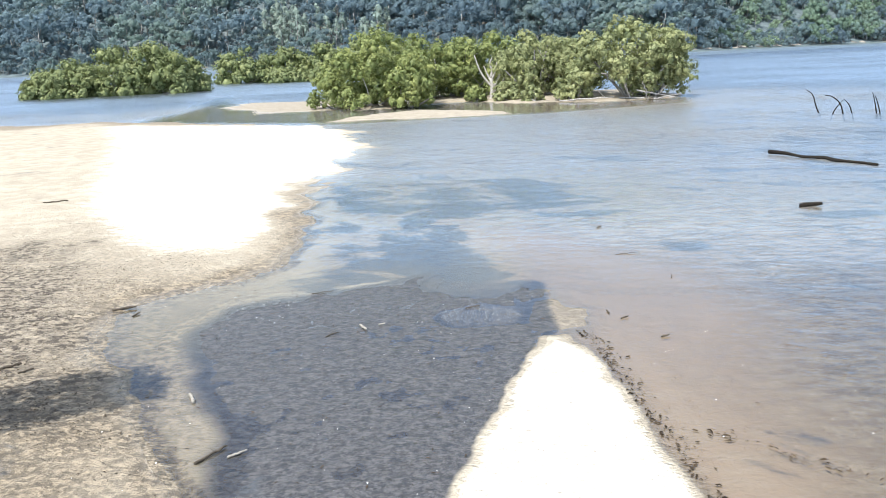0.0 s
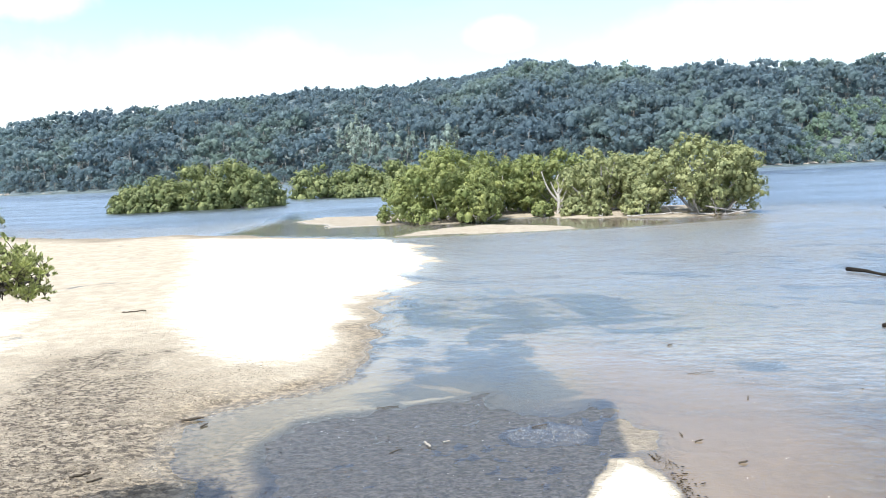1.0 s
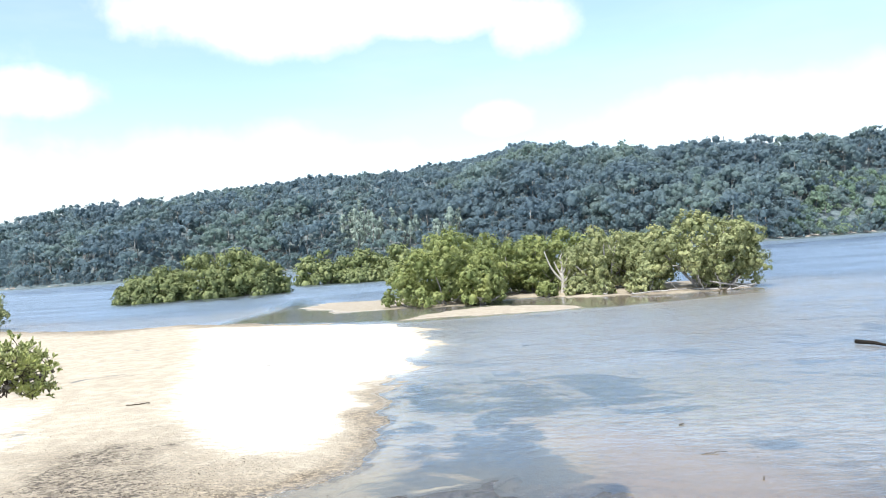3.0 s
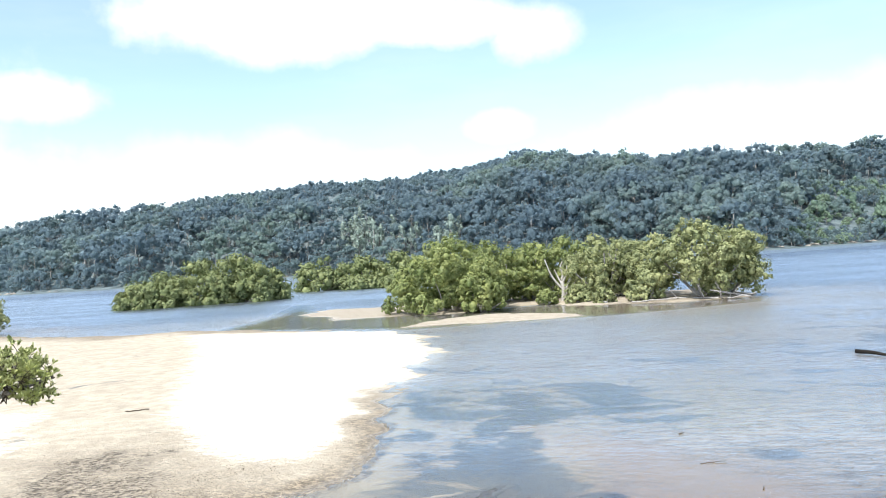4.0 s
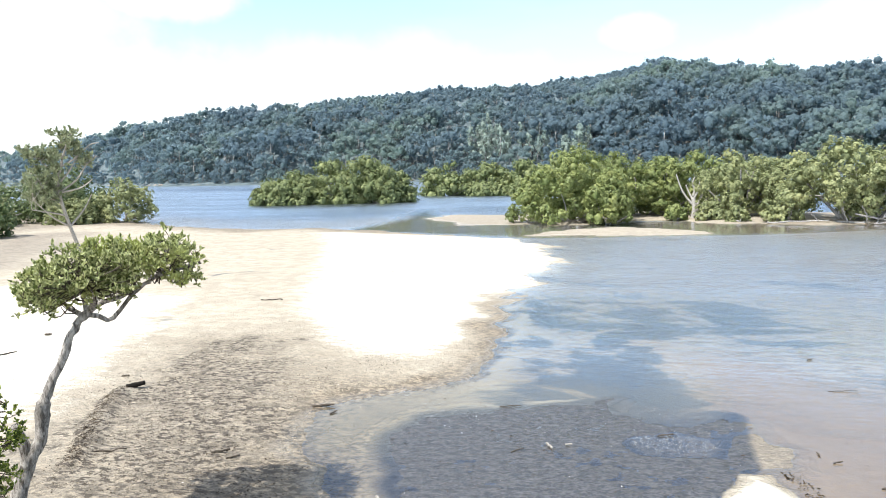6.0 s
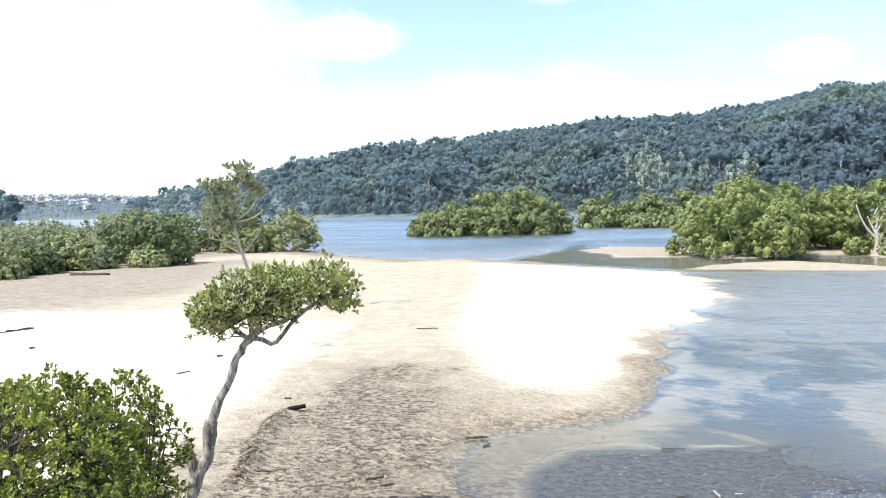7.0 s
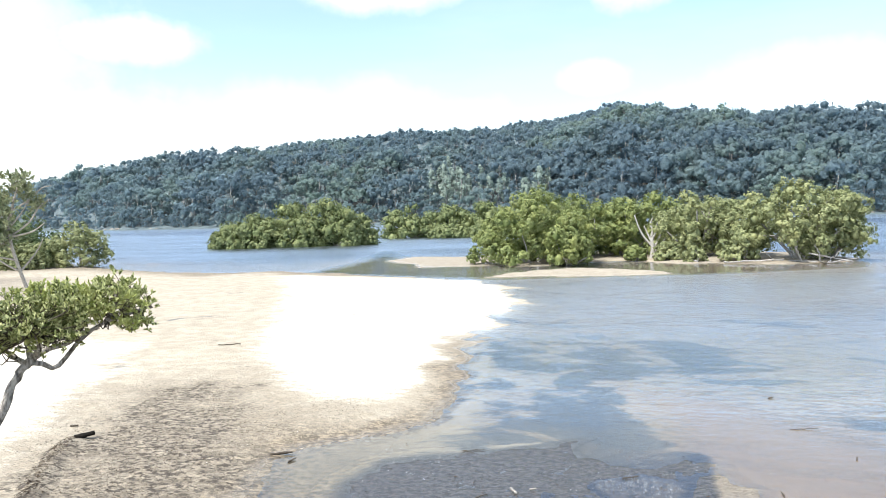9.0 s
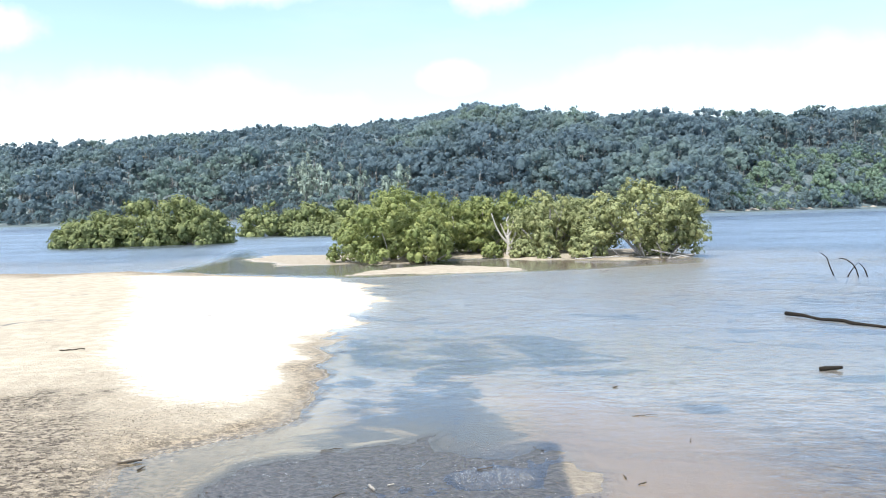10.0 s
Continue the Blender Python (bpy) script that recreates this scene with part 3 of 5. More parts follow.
g.add(np.stack([x, y, 0 * x], -1).reshape(-1, 3), f)
water = tagged(new("water", g.mesh("water", [WATER], True)), "clear shallow tidal water, rippled and sky blue", "water", kind="structure")
# the film over the dark bed lies calm in the lee of the beach, the open water is chopped by the wind
lee = np.clip(0.5 - inside(x, y, DARK_BED) / 2.5, 0.0, 1.0) * np.clip(0.5 - inside(x, y, [(-5, 3), (-5, 11.5), (-2, 12), (1.2, 11), (1.2, 3)]) / 1.5, 0.0, 1.0)
chop = np.clip(np.maximum((np.hypot(x, y) - 9) / 20, 0.24 * np.clip((x - 2.4) / 1.5, 0, 1)), 0.07, 1.0) * (0.12 + 0.88 * lee)
# the strait behind the beach lies calm in the lee of the island
chop *= 1 - 0.9 * np.clip(0.5 + inside(x, y, [(-17, 46), (-5, 40), (6, 42), (14, 46), (15, 50), (4, 53), (-3, 51), (-9, 56), (-17, 60)]) / 3, 0.0, 1.0)
water.data.attributes.new("chop", "FLOAT", "POINT").data.foreach_set("value", chop.astype(np.float32).ravel())


# ---- the wooded hill across the water ----
AZ = [-75, -58, -50, -46, -43.4, -39.3, -33.6, -29.2, -23, -19.1, -14.7, -7.1, -1.6, 1.8, 4.8, 10.9, 19, 27.5, 40, 60]
RIDGE = [-0.3, -0.3, -0.2, 0.2, 1.15, 2.25, 3.5, 4.5, 5.2, 5.8, 6.12, 6.28, 6.8, 7.6, 7.0, 5.95, 5.6, 6.05, 5.4, 4.0]
SHORE_AZ = [-75, -50, -44, -38, -32, -26, -10, 5, 17, 28, 60]
SHORE_AT = [1500, 1250, 950, 620, 450, 410, 380, 340, 315, 400, 420]


def hill_height(az, far):
    """Height of the soil: it climbs from the shore to the ridge line and falls away behind."""
    shore = np.interp(az, SHORE_AZ, SHORE_AT)
    depth = 190 + 40 * np.sin(np.radians(az * 7))
    ridge = shore + depth
    top = np.maximum(EYE + np.tan(np.radians(np.interp(az, AZ, RIDGE))) * ridge - 6.5, 2)
    w = np.clip((far - shore) / depth, -0.2, 2.5)
    climb = np.where(w < 1, np.sin(np.clip(w, 0, 1) * np.pi / 2) ** 1.15, 1 - 0.25 * (w - 1))
    x, y = far * np.sin(np.radians(az)), far * np.cos(np.radians(az))
    fold = (5.5 * lumps(x, y, 0.02, 11) + 2.5 * lumps(x, y, 0.06, 12)) * np.clip(w * (1.2 - np.clip(w, 0, 1)) * 2.5, 0, 1)
    return np.where(w < 0, -3 + 4 * (w + 0.2) / 0.2, 1 + (top - 1) * climb + fold)


def build_hill():
    az = np.arange(-75, 60, 0.5)
    rise = np.concatenate([np.linspace(-0.1, 1.0, 26), np.linspace(1.1, 2.5, 8)])
    a, w = np.meshgrid(az, rise, indexing="ij")
    far = np.interp(a, SHORE_AZ, SHORE_AT) + w * (190 + 40 * np.sin(np.radians(a * 7)))
    k, j = np.meshgrid(np.arange(len(az) - 1), np.arange(len(rise) - 1), indexing="ij")
    n = len(rise)
    geo = Geo()
    geo.add(np.stack([far * np.sin(np.radians(a)), far * np.cos(np.radians(a)), hill_height(a, far)], -1).reshape(-1, 3), np.stack([k * n + j, k * n + j + 1, (k + 1) * n + j + 1, (k + 1) * n + j], -1).reshape(-1, 4))
    tagged(new("hill", geo.mesh("hill", [HILL_UNDERGROWTH], True)), "steep hillside of blue-green undergrowth under gum forest", "hill", kind="structure")


def blob(rng, centre, r, squash, sides=5, ragged=0.25):
    """An uneven rounded mass, the shaded leafy heart of a clump."""
    u, v = np.meshgrid(np.arange(sides) * 2 * np.pi / sides + rng.uniform(0, 1), (0.35, 1.3, 2.5))
    k = r * rng.uniform(1 - ragged, 1 + ragged, u.shape)
    p = np.stack([k * np.cos(u) * np.sin(v), k * np.sin(u) * np.sin(v), squash * k * np.cos(v)], -1).reshape(-1, 3) + centre
    f = [(i * sides + j, i * sides + sides + j, i * sides + sides + (j + 1) % sides, i * sides + (j + 1) % sides) for i in range(2) for j in range(sides)]
    return p, f + [(0, 1, 2, 3)]


def gum_form(rng, tall, spread, clumps, each, leaf, cone=False, bushy=False):
    """One gum tree of the forest: leaning pale trunk, forks, and a spreading layered crown; or a drooping pointed she-oak; or a leafy round shore tree."""
    lean = rng.normal(0, 0.05, 2) * tall
    trunk = bend([(0, 0, -1), (lean[0] * 0.3, lean[1] * 0.3, tall * 0.35), (lean[0], lean[1], tall * 0.75)], 4)
    pieces = [(*tube(trunk, np.linspace(0.26, 0.12, 4), 4), 1)]
    turn = np.arange(clumps) * 2.39996 + rng.uniform(0, 6.28)
    reach = np.sqrt((np.arange(clumps) + 0.35) / clumps)
    if cone:
        high = np.linspace(0.95, 0.15, clumps)
        wide = spread * 0.62 * (1.02 - high) ** 0.7 * rng.uniform(0.5, 1.0, clumps)
    elif bushy:
        high = 0.86 - 0.6 * reach ** 2 * rng.uniform(0.6, 1.15, clumps)
        wide = spread * 0.72 * reach
    else:
        high = 0.92 - 0.26 * reach ** 2 + rng.normal(0, 0.035, clumps)
        drop = rng.random(clumps) < 0.3
        high = np.where(drop, high - rng.uniform(0.12, 0.55, clumps), high)
        wide = spread * 0.85 * reach * rng.uniform(0.8, 1.1, clumps)
    centre = np.stack([lean[0] * high + wide * np.cos(turn), lean[1] * high + wide * np.sin(turn), tall * high], -1)
    for c in centre[1:clumps:3]:
        pieces.append((*tube(np.array([trunk[2], (trunk[2] + c) / 2 - (0, 0, 0.03 * tall), c]), (0.13, 0.09, 0.05), 3), 1))
    size = rng.uniform(0.26, 0.5, clumps) * spread * (0.62 if cone else 1 if bushy else 0.9)
    squash = 1.5 if cone else 0.85 if bushy else 0.72
    for c, r in zip(centre, size):
        pieces.append((*blob(rng, c, 0.6 * r, squash, ragged=0.45), 0))
    # sprays of leaves turned out from the clumps
    owner = np.repeat(np.arange(clumps), each)
    n = len(owner)
    out = unit(rng.normal(size=(n, 3)) + (0, 0, 0.3))
    at = centre[owner] + out * (size[owner] * rng.uniform(0.6, 1.15, n))[:, None] * (1, 1, squash)
    face = unit(out * (1, 1, 1.3) + 0.3 * rng.normal(size=(n, 3)))
    a = unit(np.cross(face, rng.normal(size=(n, 3)))) * leaf * rng.uniform(0.3, 0.6, (n, 1))
    b = np.cross(face, a) * 0.8
    pieces.append((np.stack([at - a, at + b, at + a, at - b], 1).reshape(-1, 3), np.arange(4 * n).reshape(-1, 4), 0))
    return pieces


def forest(name, label, spots, forms, category="forest", leaf_mat=None):
    """Many trees as one mass: spots are x, y, z, scale, tint."""
    rng = np.random.default_rng(21)
    geo = Geo()
    for x, y, z, size, tint, cone in spots:
        turn = rng.uniform(0, 6.28)
        c, s = math.cos(turn), math.sin(turn)
        m = np.array([[c, s, 0], [-s, c, 0], [0, 0, 1]]) * size * rng.uniform(0.85, 1.15)
        for v, f, slot in forms[cone][int(rng.integers(len(forms[cone])))]:
            geo.add(v @ m + (x, y, z), f, slot, tint)
    ob = new(name, geo.mesh(name, [leaf_mat or HAZY_GUM_LEAF, GUM_BARK], True, True))
    return tagged(ob, label, category, kind="stuff")


def build_forest():
    rng = np.random.default_rng(5)
    spots, thicket, she_oaks = [], [], []
    for az in np.arange(-45, 33, 0.68):
        shore = float(np.interp(az, SHORE_AZ, SHORE_AT))
        step = 8.6 * (shore / 400) ** 0.6
        for w in np.concatenate([[0.0, 2.5], np.arange(5, 225, step)]):
            a = az + rng.uniform(-0.55, 0.55)
            far = float(np.interp(a, SHORE_AZ, SHORE_AT)) + w + rng.uniform(-4, 4)
            x, y = far * math.sin(radians(a)), far * math.cos(radians(a))
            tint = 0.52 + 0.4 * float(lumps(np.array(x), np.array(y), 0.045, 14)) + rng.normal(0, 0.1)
            size = rng.choice((0.7, 0.85, 1.0, 1.15, 1.3)) * rng.uniform(0.85, 1.1) * (0.4 if w < 4 else 0.75 if w < 12 else 1)
            if 19.5 < a < 23.5 and 1 < w < 24:
                size, tint = min(size, 0.9) * 0.5, 0.95
            if w > 120 + 40 * math.sin(radians(a * 7)):
                size = rng.uniform(0.64, 0.76)
            if a > 19 + w / 60 and w < 72:
                if w < 70:
                    for _ in range(2):
                        a2, far2 = a + rng.uniform(-0.5, 0.5), far + rng.uniform(-5, 5)
                        glade = 20.3 < a2 < 23.0 and w < 22
                        mixed = not glade and rng.random() < 0.35
                        (spots if mixed else thicket).append((far2 * math.sin(radians(a2)), far2 * math.cos(radians(a2)), float(hill_height(np.array(a2), np.array(far2))) - 0.5, rng.uniform(0.3, 0.4) if glade else rng.uniform(0.45, 0.8) + w / 400, min(max((0.9 if glade else 0.4) + 0.22 * rng.normal(), 0), 1), 2 if mixed else 0))
                    continue
            if w > 80 + 40 * math.sin(radians(a * 7)):
                size = min(size, 0.92)
            cone = 0
            if w < 70:
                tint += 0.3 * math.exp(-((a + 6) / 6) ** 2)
                if -11.5 < a < -3.0 and 6 < w < 34 + 8 * math.sin(a * 1.7) and rng.random() < 0.62:
                    she_oaks.append((x, y, float(hill_height(np.array(a), np.array(far))) - 0.5, rng.uniform(1.1, 1.55), 0.65 + 0.15 * rng.normal(), 1))
                    continue
            if a > 19 + w / 60 and 20 < w < 110:
                tint = 0.5 + rng.normal(0, 0.12)
            if rng.random() < 0.05 or w > 193 + 40 * math.sin(radians(a * 7)):
                continue
            sunk = 5.0 if w > 110 + 40 * math.sin(radians(a * 7)) else 0.0
            if sunk:
                a2, far2 = a + rng.uniform(-0.6, 0.6), far + rng.uniform(-5, 5)
                spots.append((far2 * math.sin(radians(a2)), far2 * math.cos(radians(a2)), float(hill_height(np.array(a2), np.array(far2))) - sunk, rng.uniform(0.64, 0.76), min(max(tint, 0), 1), 3))
                cone = 3
            spots.append((x, y, float(hill_height(np.array(a), np.array(far))) - sunk, size, min(max(tint, 0), 1), cone))
    for a in np.concatenate([np.arange(-45, 19, 0.22), np.arange(19, 33, 0.13)]):
        # low bushes and saplings along the waterline
        a2 = a + rng.uniform(-0.2, 0.2)
        far = float(np.interp(a2, SHORE_AZ, SHORE_AT)) + rng.uniform(-7, 12)
        spots.append((far * math.sin(radians(a2)), far * math.cos(radians(a2)), float(hill_height(np.array(a2), np.array(far))) - 0.6, rng.uniform(0.3, 0.6), rng.uniform(0.2, 0.7), 2))
    forms = ([gum_form(rng, rng.uniform(11, 14), rng.uniform(4.8, 7.2), int(rng.integers(8, 13)), 10, 1.55) for _ in range(18)], [gum_form(rng, rng.uniform(10, 12.5), rng.uniform(3.8, 4.8), 9, 22, 0.85, True) for _ in range(6)])
    ridge_forms = [gum_form(rng, rng.uniform(11, 13), rng.uniform(4.8, 6.4), 7, 9, 1.6, False, True) for _ in range(10)]
    shore_forms = ([gum_form(rng, rng.uniform(8, 11), rng.uniform(4.5, 6), 9, 14, 1.0, False, True) for _ in range(8)],)
    forest("hill_forest", "grey-green gum forest with pale trunks and painted haze covering the hillside", spots, (*forms, *shore_forms, ridge_forms))
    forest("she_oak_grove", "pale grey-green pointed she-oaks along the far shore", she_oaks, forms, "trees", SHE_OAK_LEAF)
    forest("shore_thicket", "bright green trees and scrub at the foot of the hillside", thicket, shore_forms, "thicket", HAZY_GREEN_LEAF)


def shore_rocks():
    rng = np.random.default_rng(8)
    geo = Geo()
    for k in range(500):
        a = rng.uniform(-45, 32)
        # the last of them crop out among the trees of the slope
        far = float(np.interp(a, SHORE_AZ, SHORE_AT)) - (rng.uniform(-3, 5) if k < 420 else -rng.uniform(6, 110))
        s = rng.uniform(0.4, 1.5) * (1.2 if 17 < a < 30 else 1) * (1.0 if k < 420 else 1.4)
        u, v = np.meshgrid(np.linspace(0, 2 * np.pi, 7)[:-1], np.linspace(0.15, np.pi - 0.15, 4))
        r = s * rng.uniform(0.7, 1.15, u.shape)
        p = np.stack([r * np.cos(u) * np.sin(v) * 1.5, r * np.sin(u) * np.sin(v), r * np.cos(v) * 0.7], -1).reshape(-1, 3)
        f = [(k * 6 + j, k * 6 + (j + 1) % 6, k * 6 + 6 + (j + 1) % 6, k * 6 + 6 + j) for k in range(3) for j in range(6)] + [(0, 3, 2, 1), (0, 5, 4, 3)]
        geo.add(p + (far * math.sin(radians(a)), far * math.cos(radians(a)), 0.2 if k < 420 else float(hill_height(np.array(a), np.array(far))) + 0.4 * s), f)
    tagged(new("shore_rocks", geo.mesh("shore_rocks", [ROCK], False)), "weathered sandstone boulders along the far waterline and slope", "rocks", kind="stuff")


build_hill()
build_forest()
shore_rocks()


# ---- mangroves ----
def mangrove(x, y, z, rx, ry, tall, label, seed, clumps=130, each=95, leaf=0.13, low=0.05, lobe=0.55, leaf_mat=None, bark=None, stems=5, name="mangrove_tree", group="mangroves", lean=(0.0, 0.0), thin=1.0):
    """A spreading mangrove: forking stems from one foot, and a domed crown of many small leaf clumps down to the water."""
    rng = np.random.default_rng(seed)
    total = int(clumps * each * thin * (1.75 if leaf < 0.15 else 1.3))
    tree = thing(name, x, y, z, label, "mangrove", group)
    # boughs: rounded masses of leaves set round a dome
    clumps = int(clumps * 0.34) + 8
    rise = np.sqrt(1 - (np.arange(clumps) + 0.5) / clumps) * rng.uniform(0.85, 1.1, clumps)
    rise = np.clip(rise ** 1.9, 0.0, 0.99)
    turn = np.arange(clumps) * 2.39996 + seed + rng.normal(0, 0.25, clumps)
    flat = (1 - rise ** 2.25) ** (1 / 2.25)
    out = np.stack([flat * np.cos(turn), flat * np.sin(turn), rise], -1)
    size = lobe * rng.uniform(0.85, 1.7, clumps) * np.clip(0.75 + 0.25 * min(rx, tall) / 3, 0.6, 1.1)
    dome = np.array((rx, ry, tall * (1 - low))) * 1.07
    depth = np.where(rng.random(clumps) < 0.8, rng.uniform(0.84, 1.0, clumps), rng.uniform(0.4, 0.8, clumps))
    centre = out * depth[:, None] * np.maximum(dome - size[:, None] * (0.85, 0.85, 0.7), 0.2 * dome) + (0, 0, low * tall)
    centre[:, 2] = np.maximum(centre[:, 2], low * tall + 0.35 * size)
    centre[:, :2] += np.array(lean) * (centre[:, 2:3] / tall)
    for k in range(stems):
        wood = Geo()
        turn = k * 6.28 / stems + rng.uniform(-0.5, 0.5)
        c = centre[np.argmin(np.abs(np.angle(np.exp(1j * (np.arctan2(centre[:, 1] / ry, centre[:, 0] / rx) - turn)))) + rng.uniform(0, 0.8, clumps))]
        mid = np.array([c[0] * 0.45 + rng.normal(0, 0.15), c[1] * 0.45 + rng.normal(0, 0.15), c[2] * 0.42])
        line = bend([(rng.normal(0, 0.12), rng.normal(0, 0.12), -0.15), mid, c], 8)
        wood.add(*tube(line, np.linspace(0.11, 0.035, 8) * (0.6 + 0.1 * tall), 5))
        for _ in range(5):
            d = centre[rng.integers(clumps)]
            s = line[rng.integers(3, 6)]
            if np.linalg.norm(d - s) < 0.65 * max(rx, ry):
                wood.add(*tube(bend([s, (s + d) / 2 + rng.normal(0, 0.12, 3), d], 5), np.linspace(0.045, 0.014, 5) * (0.6 + 0.1 * tall), 4))
        part("stem", wood, bark or BARK, tree, "forking grey stem", True)
    crown = Geo()
    for c, r in zip(centre, size):
        crown.add(*blob(rng, c, (0.36 if leaf < 0.2 else 0.55) * r, 0.8))
    # smaller boughs swell on each of them, and the leaves lie on those, facing out and up
    boughs = 24
    owner = np.repeat(np.arange(clumps), boughs)
    way = unit(rng.normal(size=(len(owner), 3)) + (0, 0, 0.35))
    spray = centre[owner] + way * (size[owner] * rng.uniform(0.55, 0.95, len(owner)))[:, None] * (1, 1, 0.8)
    pick = rng.choice(len(owner), total, p=size[owner] ** 2 / np.sum(size[owner] ** 2))
    turned = unit(rng.normal(size=(total, 3)) + 1.2 * way[pick] + (0, 0, 0.25))
    at = spray[pick] + turned * (0.25 * size[owner][pick] * rng.uniform(0.5, 1.1, total))[:, None]
    face = unit(turned + 0.7 * way[pick] + 0.3 * rng.normal(size=(total, 3)) + (0, 0, 0.15))
    a = unit(np.cross(face, rng.normal(size=(total, 3))))
    b = np.cross(face, a)
    grow = rng.uniform(0.7, 1.3, (total, 1)) * leaf / 2
    a, b = a * grow, b * grow * 0.78
    keep = at[:, 2] > low * tall - 0.05
    v = np.stack([at - a, at + b - 0.1 * a, at + a, at - b - 0.1 * a], 1)[keep].reshape(-1, 3)
    crown.add(v, np.arange(len(v)).reshape(-1, 4))
    part("crown", crown, leaf_mat or MANGROVE_LEAF, tree, "dense domed crown of small leaves", True)
    return tree


ISLE = "mangroves on the sand island"
mangrove(-3.7, 51.7, 0.05, 3.9, 3.0, 4.6, "dense bright green mangrove with leaves down to the sand", 31, 170, 95, low=0.02, group=ISLE, stems=4)
mangrove(-6.1, 52.6, 0.05, 2.2, 1.9, 3.0, "low yellow-green mangrove at the island's end", 32, 60, 90, low=0.02, lobe=0.42, group=ISLE)
mangrove(-1.6, 50.8, 0.05, 1.6, 1.4, 2.3, "low green mangrove bush at the sand's edge", 33, 55, 90, low=0.02, lobe=0.42, group=ISLE)
mangrove(1.9, 57.6, 0.1, 3.4, 2.4, 4.0, "mid-green mangrove behind the dead tree", 34, 120, 85, group=ISLE)
mangrove(-1.2, 56.6, 0.1, 3.4, 2.4, 4.3, "mid-green mangrove in the island's middle", 35, 110, 85, group=ISLE)
mangrove(6.6, 55.0, 0.1, 3.3, 2.4, 4.4, "open olive mangrove on bare stems above sand", 36, 125, 80, low=0.1, leaf_mat=OLIVE_LEAF, group=ISLE, stems=8)
mangrove(9.0, 55.8, 0.1, 3.0, 2.2, 3.7, "olive mangrove between two larger ones", 37, 90, 80, low=0.1, leaf_mat=OLIVE_LEAF, group=ISLE)
mangrove(12.0, 51.3, 0.05, 4.1, 3.0, 4.85, "large rounded olive-green mangrove leaning over the water", 38, 200, 90, low=0.2, leaf_mat=OLIVE_LEAF, group=ISLE, stems=9)
mangrove(4.4, 60.0, 0.1, 3.4, 2.6, 4.3, "mid-green mangrove at the island's back", 42, 110, 80, group=ISLE)
mangrove(8.0, 60.0, 0.1, 3.0, 2.6, 4.2, "olive mangrove at the island's back", 43, 100, 80, leaf_mat=OLIVE_LEAF, group=ISLE)
mangrove(-4.6, 56.5, 0.1, 2.8, 2.6, 4.1, "yellow-green mangrove at the island's back", 44, 100, 80, group=ISLE)
mangrove(13.6, 51.6, 0.0, 2.2, 1.8, 2.7, "low dark mangrove skirt over the water", 39, 70, 80, low=0.08, leaf_mat=OLIVE_LEAF, group=ISLE)
mangrove(5.9, 51.4, 0.02, 0.8, 0.7, 1.0, "small olive mangrove shrub on the sand", 40, 22, 80, lobe=0.3, leaf_mat=OLIVE_LEAF, group=ISLE)
mangrove(4.5, 52.9, 0.05, 1.0, 0.8, 1.3, "small olive mangrove shrub at the dead tree's foot", 45, 30, 80, low=0.02, lobe=0.34, leaf_mat=OLIVE_LEAF, group=ISLE)
mangrove(2.5, 53.6, 0.05, 0.8, 0.7, 1.0, "small green mangrove shrub beside the dead tree", 46, 24, 80, low=0.02, lobe=0.32, group=ISLE)
mangrove(8.4, 50.9, 0.02, 1.3, 1.0, 1.7, "scrubby olive mangrove over pale fallen stems", 41, 36, 80, lobe=0.38, leaf_mat=OLIVE_LEAF, group=ISLE)

FAR_ISLE = "mangroves standing in the water"
mangrove(-40.0, 90.5, -0.1, 4.6, 3.4, 3.9, "rounded yellow-green mangrove standing in water", 51, 190, 62, 0.22, low=-0.03, lobe=0.75, leaf_mat=FAR_MANGROVE_LEAF, group=FAR_ISLE)
mangrove(-35.6, 92.0, -0.1, 4.8, 3.6, 5.0, "rounded green mangrove standing in water", 52, 200, 62, 0.22, low=-0.03, lobe=0.75, leaf_mat=FAR_MANGROVE_LEAF, group=FAR_ISLE)
mangrove(-31.2, 92.8, -0.1, 4.6, 3.6, 5.6, "tall rounded green mangrove standing in water", 53, 210, 62, 0.22, low=-0.03, lobe=0.75, leaf_mat=FAR_MANGROVE_LEAF, group=FAR_ISLE)
mangrove(-28.6, 95.0, -0.1, 3.2, 3.0, 4.0, "dark green mangrove at the islet's end", 54, 130, 62, 0.22, low=-0.03, lobe=0.7, leaf_mat=FAR_MANGROVE_LEAF, group=FAR_ISLE)
mangrove(-42.0, 89.0, -0.1, 3.0, 2.2, 2.7, "low yellow-green mangrove skirt over the water", 55, 90, 62, 0.22, low=-0.03, lobe=0.6, leaf_mat=FAR_MANGROVE_LEAF, group=FAR_ISLE)

BACK = "mangroves along the far channel"
for k, (x, y, r, tall) in enumerate(((-27.5, 121, 5.0, 5.2), (-22, 123, 4.6, 5.0), (-16.5, 123, 4.6, 5.2), (-11, 124, 4.6, 5.3), (-5, 126, 5.0, 4.8), (2, 128, 5.0, 4.6), (-21, 117.5, 3.4, 2.2), (-15, 117.8, 3.6, 2.4), (-10, 118, 3.0, 2.6))):
    mangrove(x, y, -0.1, r, 3.6, tall, "low spreading green mangrove along the channel", 60 + k, 130, 42, 0.3, low=-0.03, lobe=0.8, leaf_mat=FAR_MANGROVE_LEAF, group=BACK)

